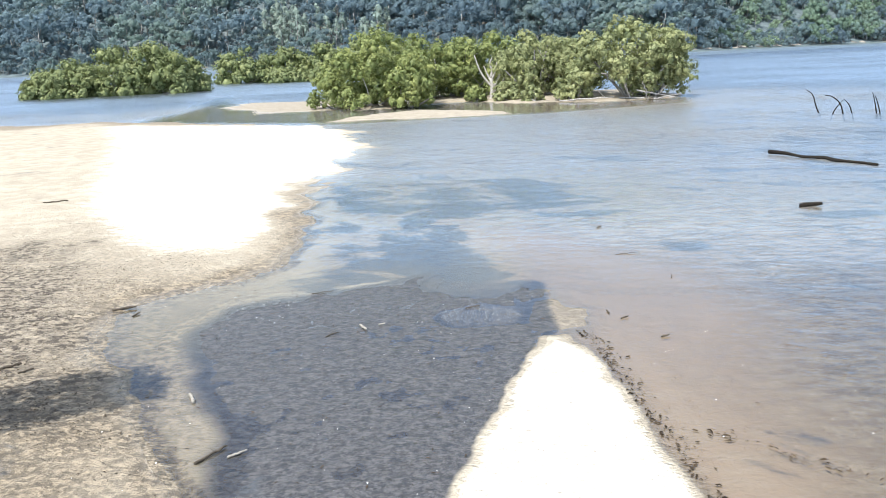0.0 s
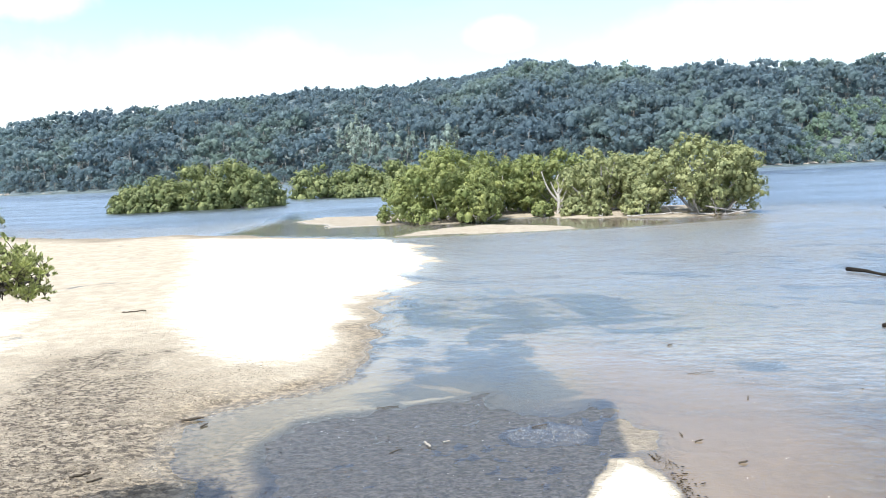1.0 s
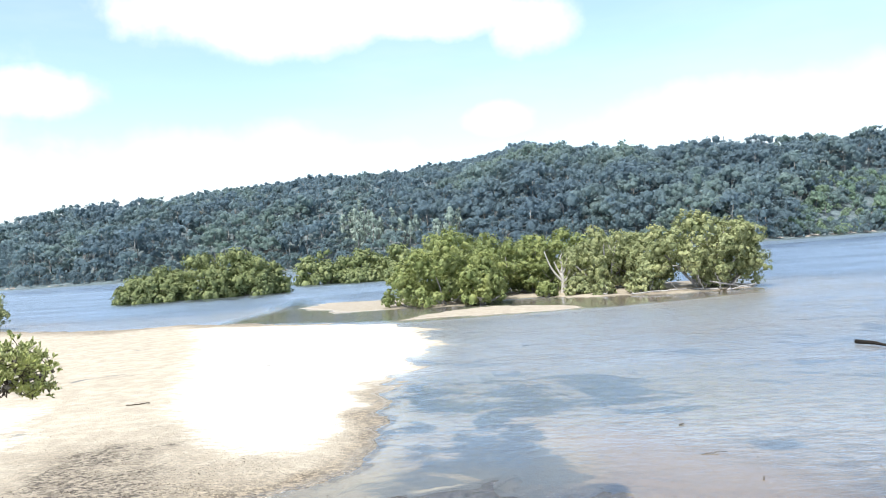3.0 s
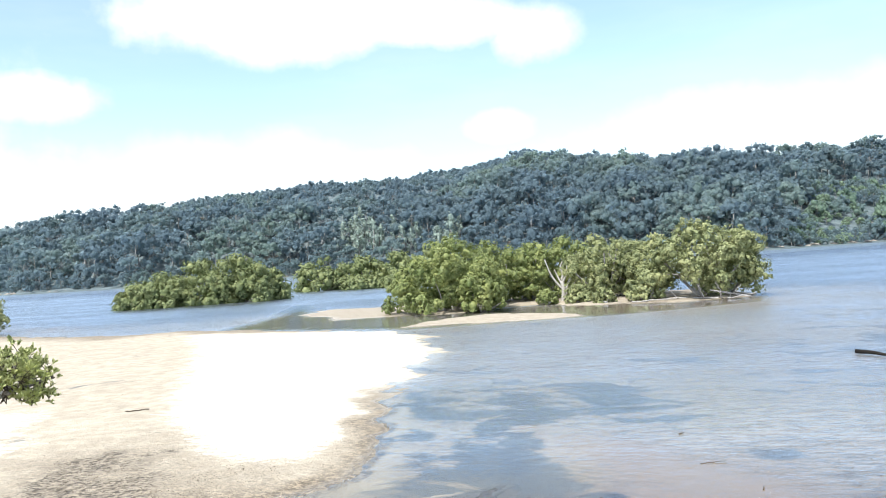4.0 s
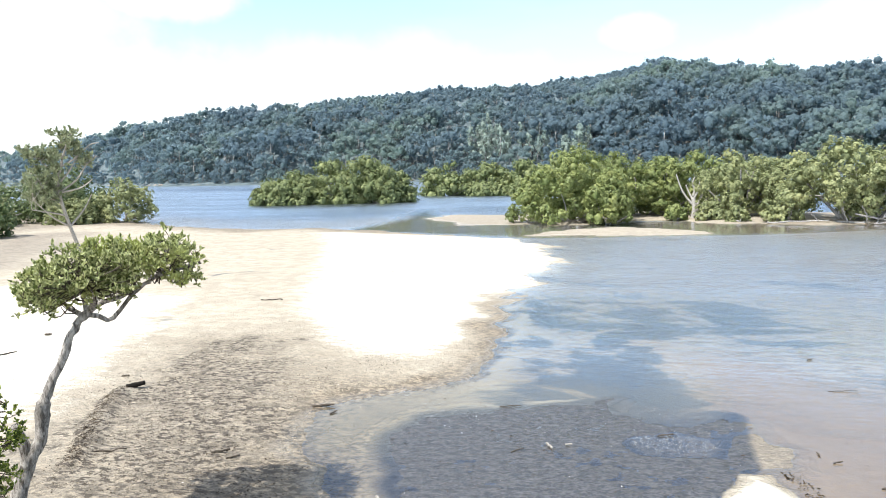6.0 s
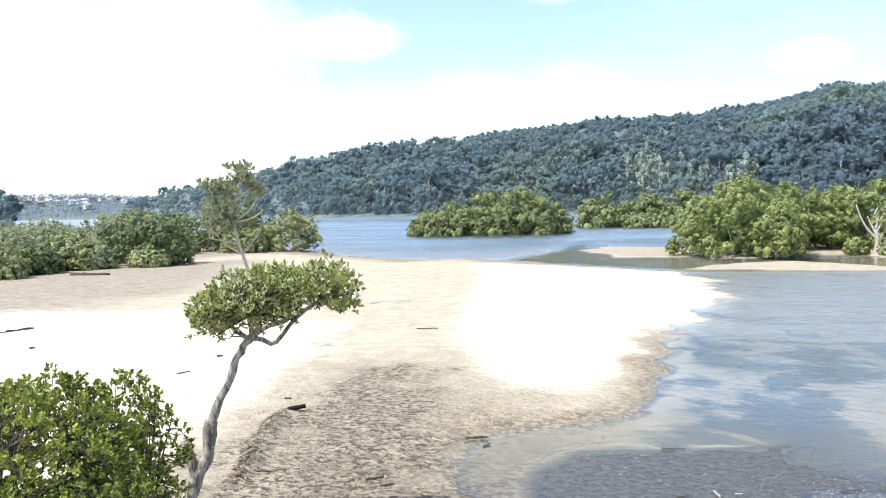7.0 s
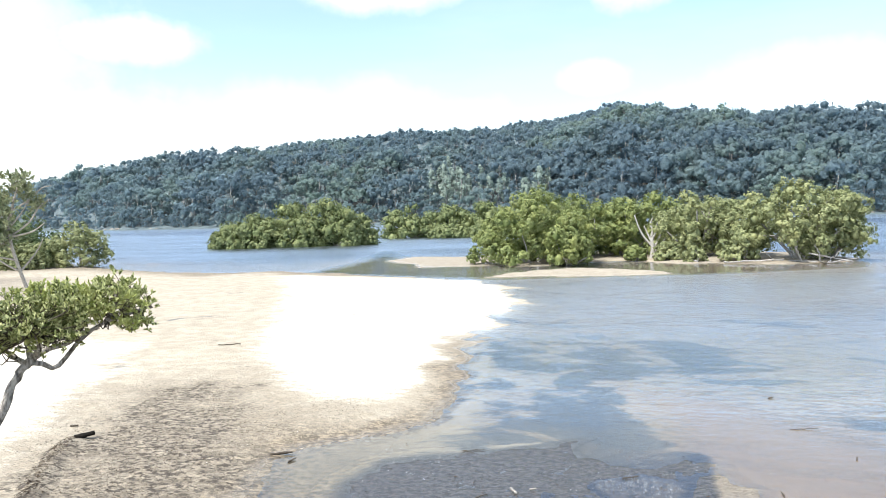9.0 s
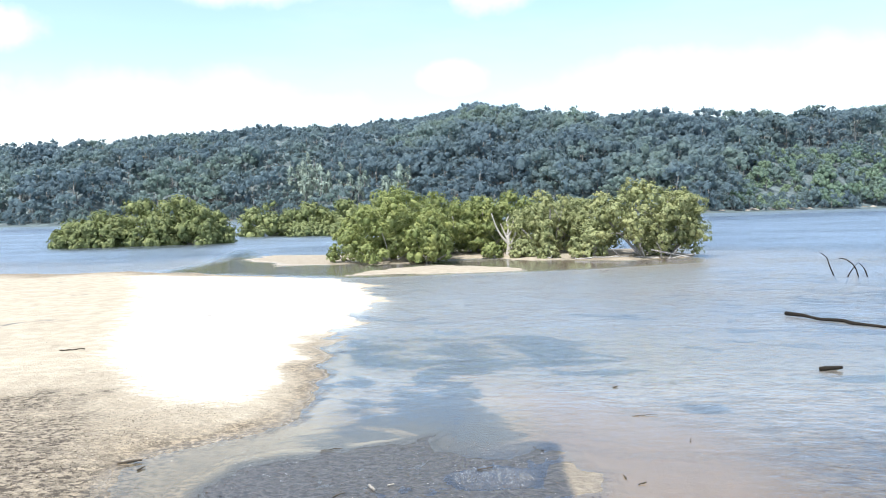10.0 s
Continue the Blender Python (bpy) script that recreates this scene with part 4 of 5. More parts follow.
WEST = "mangroves along the mudflat"
OPEN_FLAT = ((-38.5, 28.8, 2.4, 2.0, 2.1, 1), (-38.8, 31.4, 1.9, 1.4, 1.6, 0), (-39.5, 34.5, 2.4, 2.0, 2.1, 1), (-37.0, 38.6, 2.9, 2.4, 3.1, 0), (-36.0, 37.2, 1.4, 1.2, 1.3, 1), (-42.4, 54.4, 3.4, 3.0, 4.2, 0), (-38.2, 55.2, 2.6, 2.4, 3.3, 1), (-40.5, 52.0, 2.0, 1.8, 2.0, 1), (-46.0, 48.0, 3.4, 3.0, 3.2, 1))
SCRUB_EDGE = ((-50.0, 42.0, 3.6, 3.2, 2.8, 1), (-54.0, 54.0, 4.2, 3.6, 3.6, 1), (-60.0, 60.0, 4.6, 4.0, 3.7, 1), (-64.0, 54.0, 4.8, 4.0, 3.0, 1), (-58.0, 47.0, 4.4, 3.6, 2.8, 1), (-48.0, 36.0, 3.4, 3.0, 2.8, 1), (-45.5, 31.0, 3.0, 2.6, 3.1, 0), (-52.0, 62.0, 4.8, 3.6, 3.9, 0), (-42.5, 36.0, 3.0, 2.4, 2.6, 1))
SCRUB_BACK = ((-41.0, 40.5, 2.8, 2.4, 3.2, 0), (-44.0, 43.5, 3.4, 3.0, 3.0, 1), (-41.5, 31.0, 2.6, 2.2, 2.6, 1), (-56.0, 66.0, 5.5, 4.5, 3.9, 1), (-66.0, 64.0, 6.0, 5.0, 3.6, 1), (-72.0, 58.0, 6.5, 5.0, 3.1, 1), (-48.0, 52.0, 3.6, 3.0, 3.3, 0), (-47.0, 60.0, 4.0, 3.4, 4.3, 0), (-38.6, 35.2, 1.6, 1.3, 1.7, 1))
for k, (x, y, rx, ry, tall, olive) in enumerate(OPEN_FLAT + SCRUB_EDGE + SCRUB_BACK):
    mangrove(x, y, 0.1, rx, ry, tall, "grey-green mangrove beside the mudflat" if olive else "dark green mangrove with a shaded foot on the mudflat", 80 + k, 95, 76 if k < 9 else 46, 0.15, low=0.02, lobe=0.55, leaf_mat=DARK_LEAF if not olive else OLIVE_LEAF if k < 9 else SAGE_LEAF, group=WEST)


# ---- things near the camera ----
def ellipse_leaves(rng, at, way, length, width):
    """Folded leaves with a stalk end and a tip: two quads each."""
    n = len(at)
    side = unit(np.cross(way, rng.normal(size=(n, 3))))
    up = unit(np.cross(side, way))
    s = rng.uniform(0.7, 1.2, (n, 1))
    a, b, c = way * length * s, side * width * s / 2, up * width * s * 0.2
    v = np.stack([at, at + 0.3 * a + 0.9 * b + c, at + 0.74 * a + 0.85 * b + c, at + a, at + 0.74 * a - 0.85 * b + c, at + 0.3 * a - 0.9 * b + c], 1).reshape(-1, 3)
    i = np.arange(n)[:, None] * 6
    return v, np.concatenate([i + (0, 3, 2, 1), i + (0, 5, 4, 3)])


def leafy_tips(rng, geo, twigs, spots, radius, each, length, width, from_line, thick=0.008):
    """Twigs that turn up at their ends, leaves crowded towards each tip, grown from the nearest point of the limbs."""
    at, way = [], []
    for c, r in zip(spots, radius):
        k = int(np.argmin(np.linalg.norm(from_line - c, axis=1)))
        twigs.add(*tube(bend([from_line[k], (from_line[k] + c) / 2 + rng.normal(0, 0.03, 3) - (0, 0, 0.03), c], 5), np.linspace(thick, 0.003, 5), 3))
        for k_twig in range(max(3, each // 9)):
            d = unit(rng.normal(size=3) + (0, 0, 0.9))
            tip = c + d * r * rng.uniform(0.5, 1.0)
            if k_twig % 2 == 0:
                twigs.add(*tube(np.array([c, tip]), (0.003, 0.0015), 3))
            for w in np.linspace(0.35, 1.0, 11) ** 0.7:
                at.append(c + (tip - c) * w)
                way.append(unit(d * 0.35 + rng.normal(size=3) * 0.62 + (0, 0, 0.62)))
    geo.add(*ellipse_leaves(rng, np.array(at), np.array(way), length, width))


def crooked_tree():
    """The small leaning mangrove on the sand, with a forked foot and a wind-swept crown."""
    rng = np.random.default_rng(7)
    o = np.array((-5.33, 5.75, 0.0))
    tree = thing("crooked_tree", *o, "small crooked mangrove with pale grey trunk and leaning crown", "tree")

    def spot(u, z, d=0.0):
        # u runs along the crown's spread, d away from it
        return np.array((u * 0.83 - d * 0.55, u * 0.55 + d * 0.83, z))

    trunk = bend([spot(-0.02, -0.1), spot(0.04, 0.4), spot(0.15, 0.78), spot(0.27, 1.03), spot(0.28, 1.24), spot(0.33, 1.39), spot(0.45, 1.63), spot(0.55, 1.88), spot(0.63, 2.01), spot(0.72, 2.1)], 30)
    geo = Geo()
    radius = np.interp(np.linspace(0, 1, 30), (0, 0.3, 0.38, 0.46, 0.54, 1), (0.074, 0.056, 0.052, 0.062, 0.038, 0.029)) * (1 + 0.025 * rng.normal(size=30))
    v, f = tube(trunk + rng.normal(0, 0.006, trunk.shape), radius, 14)
    geo.add(v + rng.normal(0, 0.006, v.shape), f)
    part("trunk", geo, TREE_BARK, tree, smooth=True)
    geo = Geo()
    geo.add(*tube(bend([trunk[6], spot(0.13, 0.92), spot(0.05, 1.14)], 7), np.linspace(0.06, 0.042, 7), 9))
    part("stump", geo, TREE_BARK, tree, "broken side stem", smooth=True)
    limbs = [([trunk[-1], spot(0.84, 2.17), spot(0.98, 2.2), spot(1.1, 2.3), spot(1.15, 2.5)], 0.028), ([trunk[-3], spot(0.76, 2.06), spot(0.87, 2.0), spot(0.95, 2.06), spot(1.1, 2.24), spot(1.3, 2.37), spot(1.5, 2.42), spot(1.68, 2.5)], 0.026),
             ([trunk[-3], spot(0.55, 2.12, 0.1), spot(0.42, 2.24, 0.2)], 0.028), ([trunk[-1], spot(0.78, 2.25, -0.15), spot(0.7, 2.42, -0.25)], 0.03), ([trunk[-2], spot(0.66, 2.25, 0.1), spot(0.58, 2.45, 0.15)], 0.028), ([spot(1.3, 2.37), spot(1.38, 2.5), spot(1.4, 2.68)], 0.022)]
    lines = []
    for pts, r in limbs:
        line = bend(pts, 12)
        lines.append(line[3:])
        geo = Geo()
        geo.add(*tube(line, np.linspace(r, 0.012, 12), 7))
        part("limb", geo, TREE_BARK, tree, smooth=True)
    lines = np.concatenate(lines)
    spots, radius = [], []
    # lobes of the crown: along, height, half width, half height, twigs
    for u, z, ru, rz, count in ((0.66, 2.45, 0.42, 0.29, 135), (0.38, 2.34, 0.26, 0.25, 58), (0.95, 2.58, 0.3, 0.17, 85), (1.36, 2.62, 0.24, 0.2, 46), (1.54, 2.5, 0.19, 0.17, 26), (1.48, 2.34, 0.2, 0.06, 12), (1.14, 2.5, 0.2, 0.17, 52), (1.0, 2.33, 0.17, 0.1, 26), (0.3, 2.36, 0.2, 0.14, 24)):
        for _ in range(count):
            w = unit(rng.normal(size=3)) * rng.uniform(0.25, 1.0) ** 0.5 * 0.88
            spots.append(spot(u + ru * w[0], z + rz * w[2] - 0.03, 0.72 * w[1]))
            radius.append(rng.uniform(0.08, 0.14))
    crown, twigs = Geo(), Geo()
    leafy_tips(rng, crown, twigs, np.array(spots), radius, 42, 0.04, 0.018, lines)
    tagged(part("twig_spray", twigs, BROWN_BARK, tree), kind="stuff")
    part("crown", crown, NEAR_LEAF, tree, "glossy oval leaves, green and yellowish")
    return tree


def near_bush(x, y, rx, ry, tall, count, seed, label, each=62, middle=0.52, tuck=0.75):
    rng = np.random.default_rng(seed)
    bush = thing("mangrove_bush", x, y, 0.12, label, "bush", "bushes beside the crooked tree")
    lines = []
    for k in range(20):
        a = rng.uniform(0, 6.28)
        w = rng.uniform(0.3, 0.8)
        end = np.array((rx * w * math.cos(a), ry * w * math.sin(a), tall * rng.uniform(0.6, 0.85)))
        line = bend([(0.1 * end[0] + rng.normal(0, 0.05), 0.1 * end[1] + rng.normal(0, 0.05), -0.2), 0.5 * end + rng.normal(0, 0.08, 3), end], 9)
        stem = Geo()
        stem.add(*tube(line, np.linspace(0.012, 0.005, 9), 6))
        part("stem", stem, BROWN_BARK, bush, smooth=True)
        lines.append(line[4:])
    out = unit(rng.normal(size=(count, 3)) + (0, 0, 0.06))
    bough = unit(rng.normal(size=(9, 3)) + (0, 0, 0.6))
    low_leaf = out[:, 2] < -0.05
    swell = 0.86 + 0.14 * np.clip((np.max(out @ bough.T, axis=1) - 0.7) / 0.25, 0, 1)
    reach = np.where(rng.random(count) < 0.66, rng.uniform(0.84, 1.0, count), rng.uniform(0.4, 0.84, count)) * swell * np.where(low_leaf, tuck, 1.0)
    spots = out * reach[:, None] * (rx, ry, tall * (0.96 - middle)) + (0, 0, tall * middle)
    leaf, twigs = Geo(), Geo()
    leafy_tips(rng, leaf, twigs, spots, rng.uniform(0.07, 0.12, count), each, 0.029, 0.0175, np.concatenate(lines), 0.005)
    tagged(part("twig_spray", twigs, BROWN_BARK, bush), kind="stuff")
    part("foliage", leaf, BUSH_LEAF, bush, "small glossy green leaves")
    return bush


crooked_tree()
near_bush(-5.22, 4.1, 0.95, 0.85, 2.04, 1350, 17, "dense bright green mangrove bush on the sand", 36)
# added beyond the view's edge, to shade the dense bush's lower leaves
near_bush(-6.05, 3.2, 0.95, 0.9, 2.2, 260, 19, "dense green mangrove bush out of view, added to shade the next one", 36)
near_bush(-5.1, 4.96, 0.5, 0.46, 1.88, 300, 18, "thin open mangrove bush with bare stems", 36, 0.5, 0.85)


def snag_tree():
    """The tall half-bare tree on the sand behind the crooked one."""
    rng = np.random.default_rng(12)
    tree = thing("sparse_tree", -16.7, 21.5, 0.1, "tall half-bare mangrove with grey limbs and sparse leaves", "tree")

    def spot(u, z, d=0.0):
        return np.array((1.35 * (u * 0.78 - d * 0.62), 1.35 * (u * 0.62 + d * 0.78), 1.303 * z - 1.08))

    trunk = bend([spot(0.2, 0.7), spot(0.1, 1.5), spot(-0.1, 2.2), spot(-0.28, 3.0), spot(-0.22, 3.6), spot(-0.02, 4.3)], 16)
    geo = Geo()
    geo.add(*tube(trunk, np.linspace(0.066, 0.03, 16), 8))
    part("trunk", geo, PALE_BARK, tree, smooth=True)
    lines = [trunk[8:]]
    for start, pts in ((7, [spot(-0.5, 2.55), spot(-0.85, 2.62)]), (9, [spot(0.1, 3.3), spot(0.32, 3.65), spot(0.55, 3.85)]), (8, [spot(-0.55, 3.0), spot(-0.75, 3.5)]), (10, [spot(-0.05, 3.5), spot(0.2, 3.95)]), (6, [spot(0.22, 2.6, 0.2), spot(0.4, 2.95, 0.3)]), (6, [spot(-0.45, 2.45, -0.2), spot(-0.8, 2.85, -0.3)]), (11, [spot(-0.5, 3.6), spot(-0.7, 3.85)]), (12, [spot(0.1, 3.8), spot(0.4, 4.1), spot(0.6, 4.15)]), (9, [spot(0.15, 3.1, -0.2), spot(0.42, 3.3, -0.3)])):
        line = bend([trunk[start], *pts], 10)
        lines.append(line[3:])
        geo = Geo()
        geo.add(*tube(line, np.linspace(0.036, 0.012, 10), 6))
        part("limb", geo, PALE_BARK, tree, smooth=True)
    spots = [spot(rng.uniform(-0.9, -0.25), rng.uniform(2.7, 3.9), rng.normal(0, 0.25)) for _ in range(105)] + [spot(rng.normal(-0.05, 0.14), rng.uniform(3.9, 4.35), rng.normal(0, 0.12)) for _ in range(24)] + [spot(rng.uniform(0.1, 0.45), rng.uniform(3.6, 4.0), rng.normal(0, 0.12)) for _ in range(12)]
    crown, twigs = Geo(), Geo()
    leafy_tips(rng, crown, twigs, np.array(spots), rng.uniform(0.18, 0.34, len(spots)), 20, 0.12, 0.055, np.concatenate(lines), 0.012)
    tagged(part("twig_spray", twigs, PALE_BARK, tree), kind="stuff")
    part("crown", crown, SAGE_LEAF, tree, "sparse grey-green leaves")


snag_tree()


def dead_tree():
    tree = thing("dead_tree", 3.6, 54.6, 0.15, "bleached dead tree with bare forked limbs on the island", "tree")
    base = bend([(0, 0, -0.2), (0.1, 0, 0.6), (0.0, 0.05, 1.3)], 8)
    geo = Geo()
    geo.add(*tube(base, np.linspace(0.18, 0.13, 8), 8))
    part("trunk", geo, DEAD_BARK, tree, smooth=True)
    for pts, r in (([base[4], (-0.35, 0, 1.2), (-0.75, 0, 1.9), (-1.05, 0, 2.8)], 0.065), ([base[-1], (0.1, 0, 1.8), (-0.05, 0, 2.2), (0.1, 0, 2.6)], 0.07), ([base[3], (0.4, 0.1, 1.1), (0.7, 0.1, 1.8), (0.75, 0.1, 2.3)], 0.07), ([base[6], (0.25, -0.1, 1.6), (0.4, -0.1, 2.3)], 0.06), ([base[5], (-0.2, 0.1, 1.5), (-0.45, 0.1, 2.1)], 0.06), ([base[2], (0.5, -0.1, 0.8), (0.95, -0.1, 1.3)], 0.05)):
        geo = Geo()
        geo.add(*tube(bend(pts, 9), np.linspace(1.5 * r, 0.035, 9), 6))
        part("limb", geo, DEAD_BARK, tree, smooth=True)


dead_tree()


def log(name, a, b, r, mat, label, category="driftwood", bumps=0.12, sides=9, seed=1, kink=0.06):
    """A piece of driftwood from a to b, resting on what is below."""
    rng = np.random.default_rng(seed)
    a, b = np.array(a, float), np.array(b, float)
    o = (a + b) / 2
    line = np.linspace(a, b, 9) - o
    line[1:-1] += rng.normal(0, kink * np.linalg.norm(b - a) / 6, (7, 3)) * (1, 1, 0.25)
    geo = Geo()
    geo.add(*tube(line, r * (1 + bumps * rng.normal(size=9)) * np.linspace(1.1, 0.85, 9), sides))
    ob = new(name, geo.mesh(name, [mat], True))
    ob.location = o
    return tagged(ob, label, category)


log("floating_log", (9.42, 23.15, 0.08), (11.02, 20.3, 0.02), 0.042, WET_WOOD, "long dark log lying in the shallow water", seed=3, bumps=0.2, kink=0.09)
log("stranded_log", (-35.4, 30.9, 0.2), (-33.3, 31.5, 0.2), 0.1, BROWN_BARK, "brown weathered log on the mudflat", seed=4, kink=0.02)
log("driftwood", (-7.39, 10.38, 0.18), (-7.23, 10.6, 0.2), 0.04, WET_WOOD, "short dark broken branch on the drift line", seed=5)
log("stick", (-19.8, 14.8, 0.17), (-19.6, 15.8, 0.17), 0.04, BROWN_BARK, "crooked dark stick on the sand", seed=6, kink=0.3)
log("fallen_limb", (12.0, 49.6, 0.55), (14.2, 49.1, 0.08), 0.05, BARK, "grey fallen limb leaning from the island to the water", seed=7)
log("fallen_limb", (7.4, 49.9, 0.1), (10.6, 49.4, 0.2), 0.04, BARK, "grey fallen limb along the island's edge", seed=8, kink=0.15)

for k, (ax, ay, az, bx, by, bz, r) in enumerate(((11.0, 50.0, 0.1, 12.3, 48.9, 0.12, 0.045), (11.6, 49.4, 0.08, 11.2, 48.9, 0.9, 0.035), (12.6, 49.3, 0.05, 12.2, 48.9, 1.1, 0.035), (13.0, 49.4, 0.05, 13.6, 48.9, 0.8, 0.03), (10.2, 50.0, 0.1, 9.6, 49.3, 0.7, 0.03), (12.8, 48.9, 0.05, 14.6, 49.4, 0.25, 0.04))):
    tagged(log("bare_branch", (ax, ay, az), (bx, by, bz), r, BARK, "bare grey branch at the mangrove's foot", seed=110 + k, kink=0.2), group="bare branches under the mangroves")


def water_snag(x, y, lines, label):
    ob = thing("dead_branch", x, y, 0.0, label, "branch", "dead branches standing in the water")
    for pts in lines:
        geo = Geo()
        geo.add(*tube(bend(pts, 8), np.linspace(0.036, 0.014, 8), 6))
        part("twig", geo, WET_WOOD, ob, smooth=True)


water_snag(16.6, 35.6, [[(0.1, 0, -0.3), (-0.2, 0, 0.35), (-0.35, 0, 0.8), (-0.6, 0.1, 1.0)]], "thin bare branch standing in the water")
water_snag(17.2, 34.8, [[(0.1, 0, -0.3), (-0.1, 0, 0.4), (-0.5, 0, 0.75), (-0.8, 0, 0.8)], [(-0.5, 0, -0.3), (-0.35, 0, 0.15), (0.0, 0, 0.6)], [(0.5, 0, -0.3), (0.3, 0, 0.3), (0.05, 0, 0.6)]], "forked bare branches crossing above the water")
water_snag(18.3, 34.2, [[(0.1, 0, -0.3), (-0.05, 0, 0.4), (-0.2, 0, 0.9)], [(0.25, 0, -0.3), (0.1, 0, 0.3), (-0.08, 0, 0.75)]], "two thin bare sticks standing in the water")


# ---- far shore of the inlet: headland, suburb, boats ----
def mound(name, label, az0, az1, near, far, top, mat):
    az = np.linspace(az0, az1, 25)
    w = np.linspace(0, 1, 9)
    a, k = np.meshgrid(np.radians(az), w, indexing="ij")
    r = near + (far - near) * k
    z = np.sin(k * np.pi / 2) * top * (0.55 + 0.45 * np.sin(np.linspace(0.25, 2.9, 25)))[:, None] - 0.4
    i, j = np.meshgrid(np.arange(24), np.arange(8), indexing="ij")
    geo = Geo()
    geo.add(np.stack([r * np.sin(a), r * np.cos(a), z], -1).reshape(-1, 3), np.stack([i * 9 + j, i * 9 + j + 1, i * 9 + j + 10, i * 9 + j + 9], -1).reshape(-1, 4))
    tagged(new(name, geo.mesh(name, [mat], True)), label, "hill", kind="structure")
    spot = lambda u, v: ((near + (far - near) * v) * math.sin(radians(az0 + (az1 - az0) * u)), (near + (far - near) * v) * math.cos(radians(az0 + (az1 - az0) * u)), math.sin(v * math.pi / 2) * top * (0.55 + 0.45 * math.sin(0.25 + 2.65 * u)) - 0.4)
    return spot


def box(geo, x0, x1, y0, y1, z0, z1, slot=0):
    v = [(x, y, z) for z in (z0, z1) for x, y in ((x0, y0), (x1, y0), (x1, y1), (x0, y1))]
    geo.add(v, [(3, 2, 1, 0), (4, 5, 6, 7), (0, 1, 5, 4), (1, 2, 6, 5), (2, 3, 7, 6), (3, 0, 4, 7)], slot)


def house(wall_mat, roof_mat, label):
    ob = thing("house", 0, 0, 0, label, "house", "houses of the far suburb")
    g = Geo()
    box(g, -6.5, 6.5, -4.5, 4.5, -2, 5.4)
    part("wall", g, wall_mat, ob)
    g = Geo()
    v = [(-7.2, -5.2, 5.3), (7.2, -5.2, 5.3), (7.2, 5.2, 5.3), (-7.2, 5.2, 5.3), (-3.2, 0, 8.2), (3.2, 0, 8.2)]
    g.add(v, [(0, 1, 5, 4), (2, 3, 4, 5), (1, 2, 5, 5), (3, 0, 4, 4), (3, 2, 1, 0)][:2])
    g.add([v[1], v[2], v[5], (3.2001, 0, 8.2), v[3], v[0], v[4], (-3.2001, 0, 8.2)], [(0, 1, 2, 3), (4, 5, 6, 7)])
    part("roof", g, roof_mat, ob)
    for wx in (-4.2, -1.4, 1.4, 4.2):
        for wz in (0.6, 3.2):
            g = Geo()
            box(g, wx - 0.8, wx + 0.8, -4.56, -4.5, wz, wz + 1.3)
            part("window", g, DARK_GLASS, ob)
    return ob


def boat(label):
    ob = thing("boat", 0, 0, 0, label, "boat", "boats moored in the inlet")
    g = Geo()
    s = np.linspace(0, 1, 8)
    half = 1.3 * np.sin(np.clip(0.35 + s * 2.8, 0, np.pi)) ** 0.7
    v = [(8 * u - 4, w * c, z) for u, w in zip(s, half) for c, z in ((1, 1.0), (0.6, -0.3), (-0.6, -0.3), (-1, 1.0))]
    g.add(v, [(k * 4 + j, k * 4 + (j + 1) % 4, k * 4 + 4 + (j + 1) % 4, k * 4 + 4 + j) for k in range(7) for j in range(4)])
    part("hull", g, WHITE_PAINT, ob)
    g = Geo()
    box(g, -1.6, 1.2, -0.8, 0.8, 0.95, 2.0)
    cabin = part("cabin", g, WHITE_PAINT, ob)
    for side in (-0.83, 0.81):
        g = Geo()
        box(g, -1.2, 0.8, side, side + 0.02, 1.4, 1.75)
        part("window", g, DARK_GLASS, cabin, "dark cabin window")
    g = Geo()
    g.add(*tube(np.array([(0.6, 0, 1.9), (0.6, 0, 5.0), (0.6, 0, 9.5)]), (0.07, 0.06, 0.04), 5))
    part("mast", g, GREY_METAL, ob)
    return ob


WHITE_PAINT = plain_material("white_paint", (0.72, 0.72, 0.7), (0.82, 0.82, 0.8), 0.5, 0.4, 0.02)
GREY_METAL = plain_material("grey_metal", (0.5, 0.5, 0.5), (0.62, 0.62, 0.62), 3.0, 0.4, 0.02)
BRICK_WALL = plain_material("brick_wall", (0.28, 0.23, 0.2), (0.36, 0.3, 0.26), 0.6, 0.8, 0.05)
TILE_ROOF = plain_material("tile_roof", (0.24, 0.2, 0.19), (0.3, 0.26, 0.25), 0.5, 0.8, 0.1)
GREY_ROOF = plain_material("grey_roof", (0.3, 0.3, 0.31), (0.42, 0.42, 0.43), 0.5, 0.7, 0.05)
DARK_GLASS = plain_material("dark_glass", (0.03, 0.035, 0.04), (0.05, 0.055, 0.06), 0.5, 0.1, 0.0)


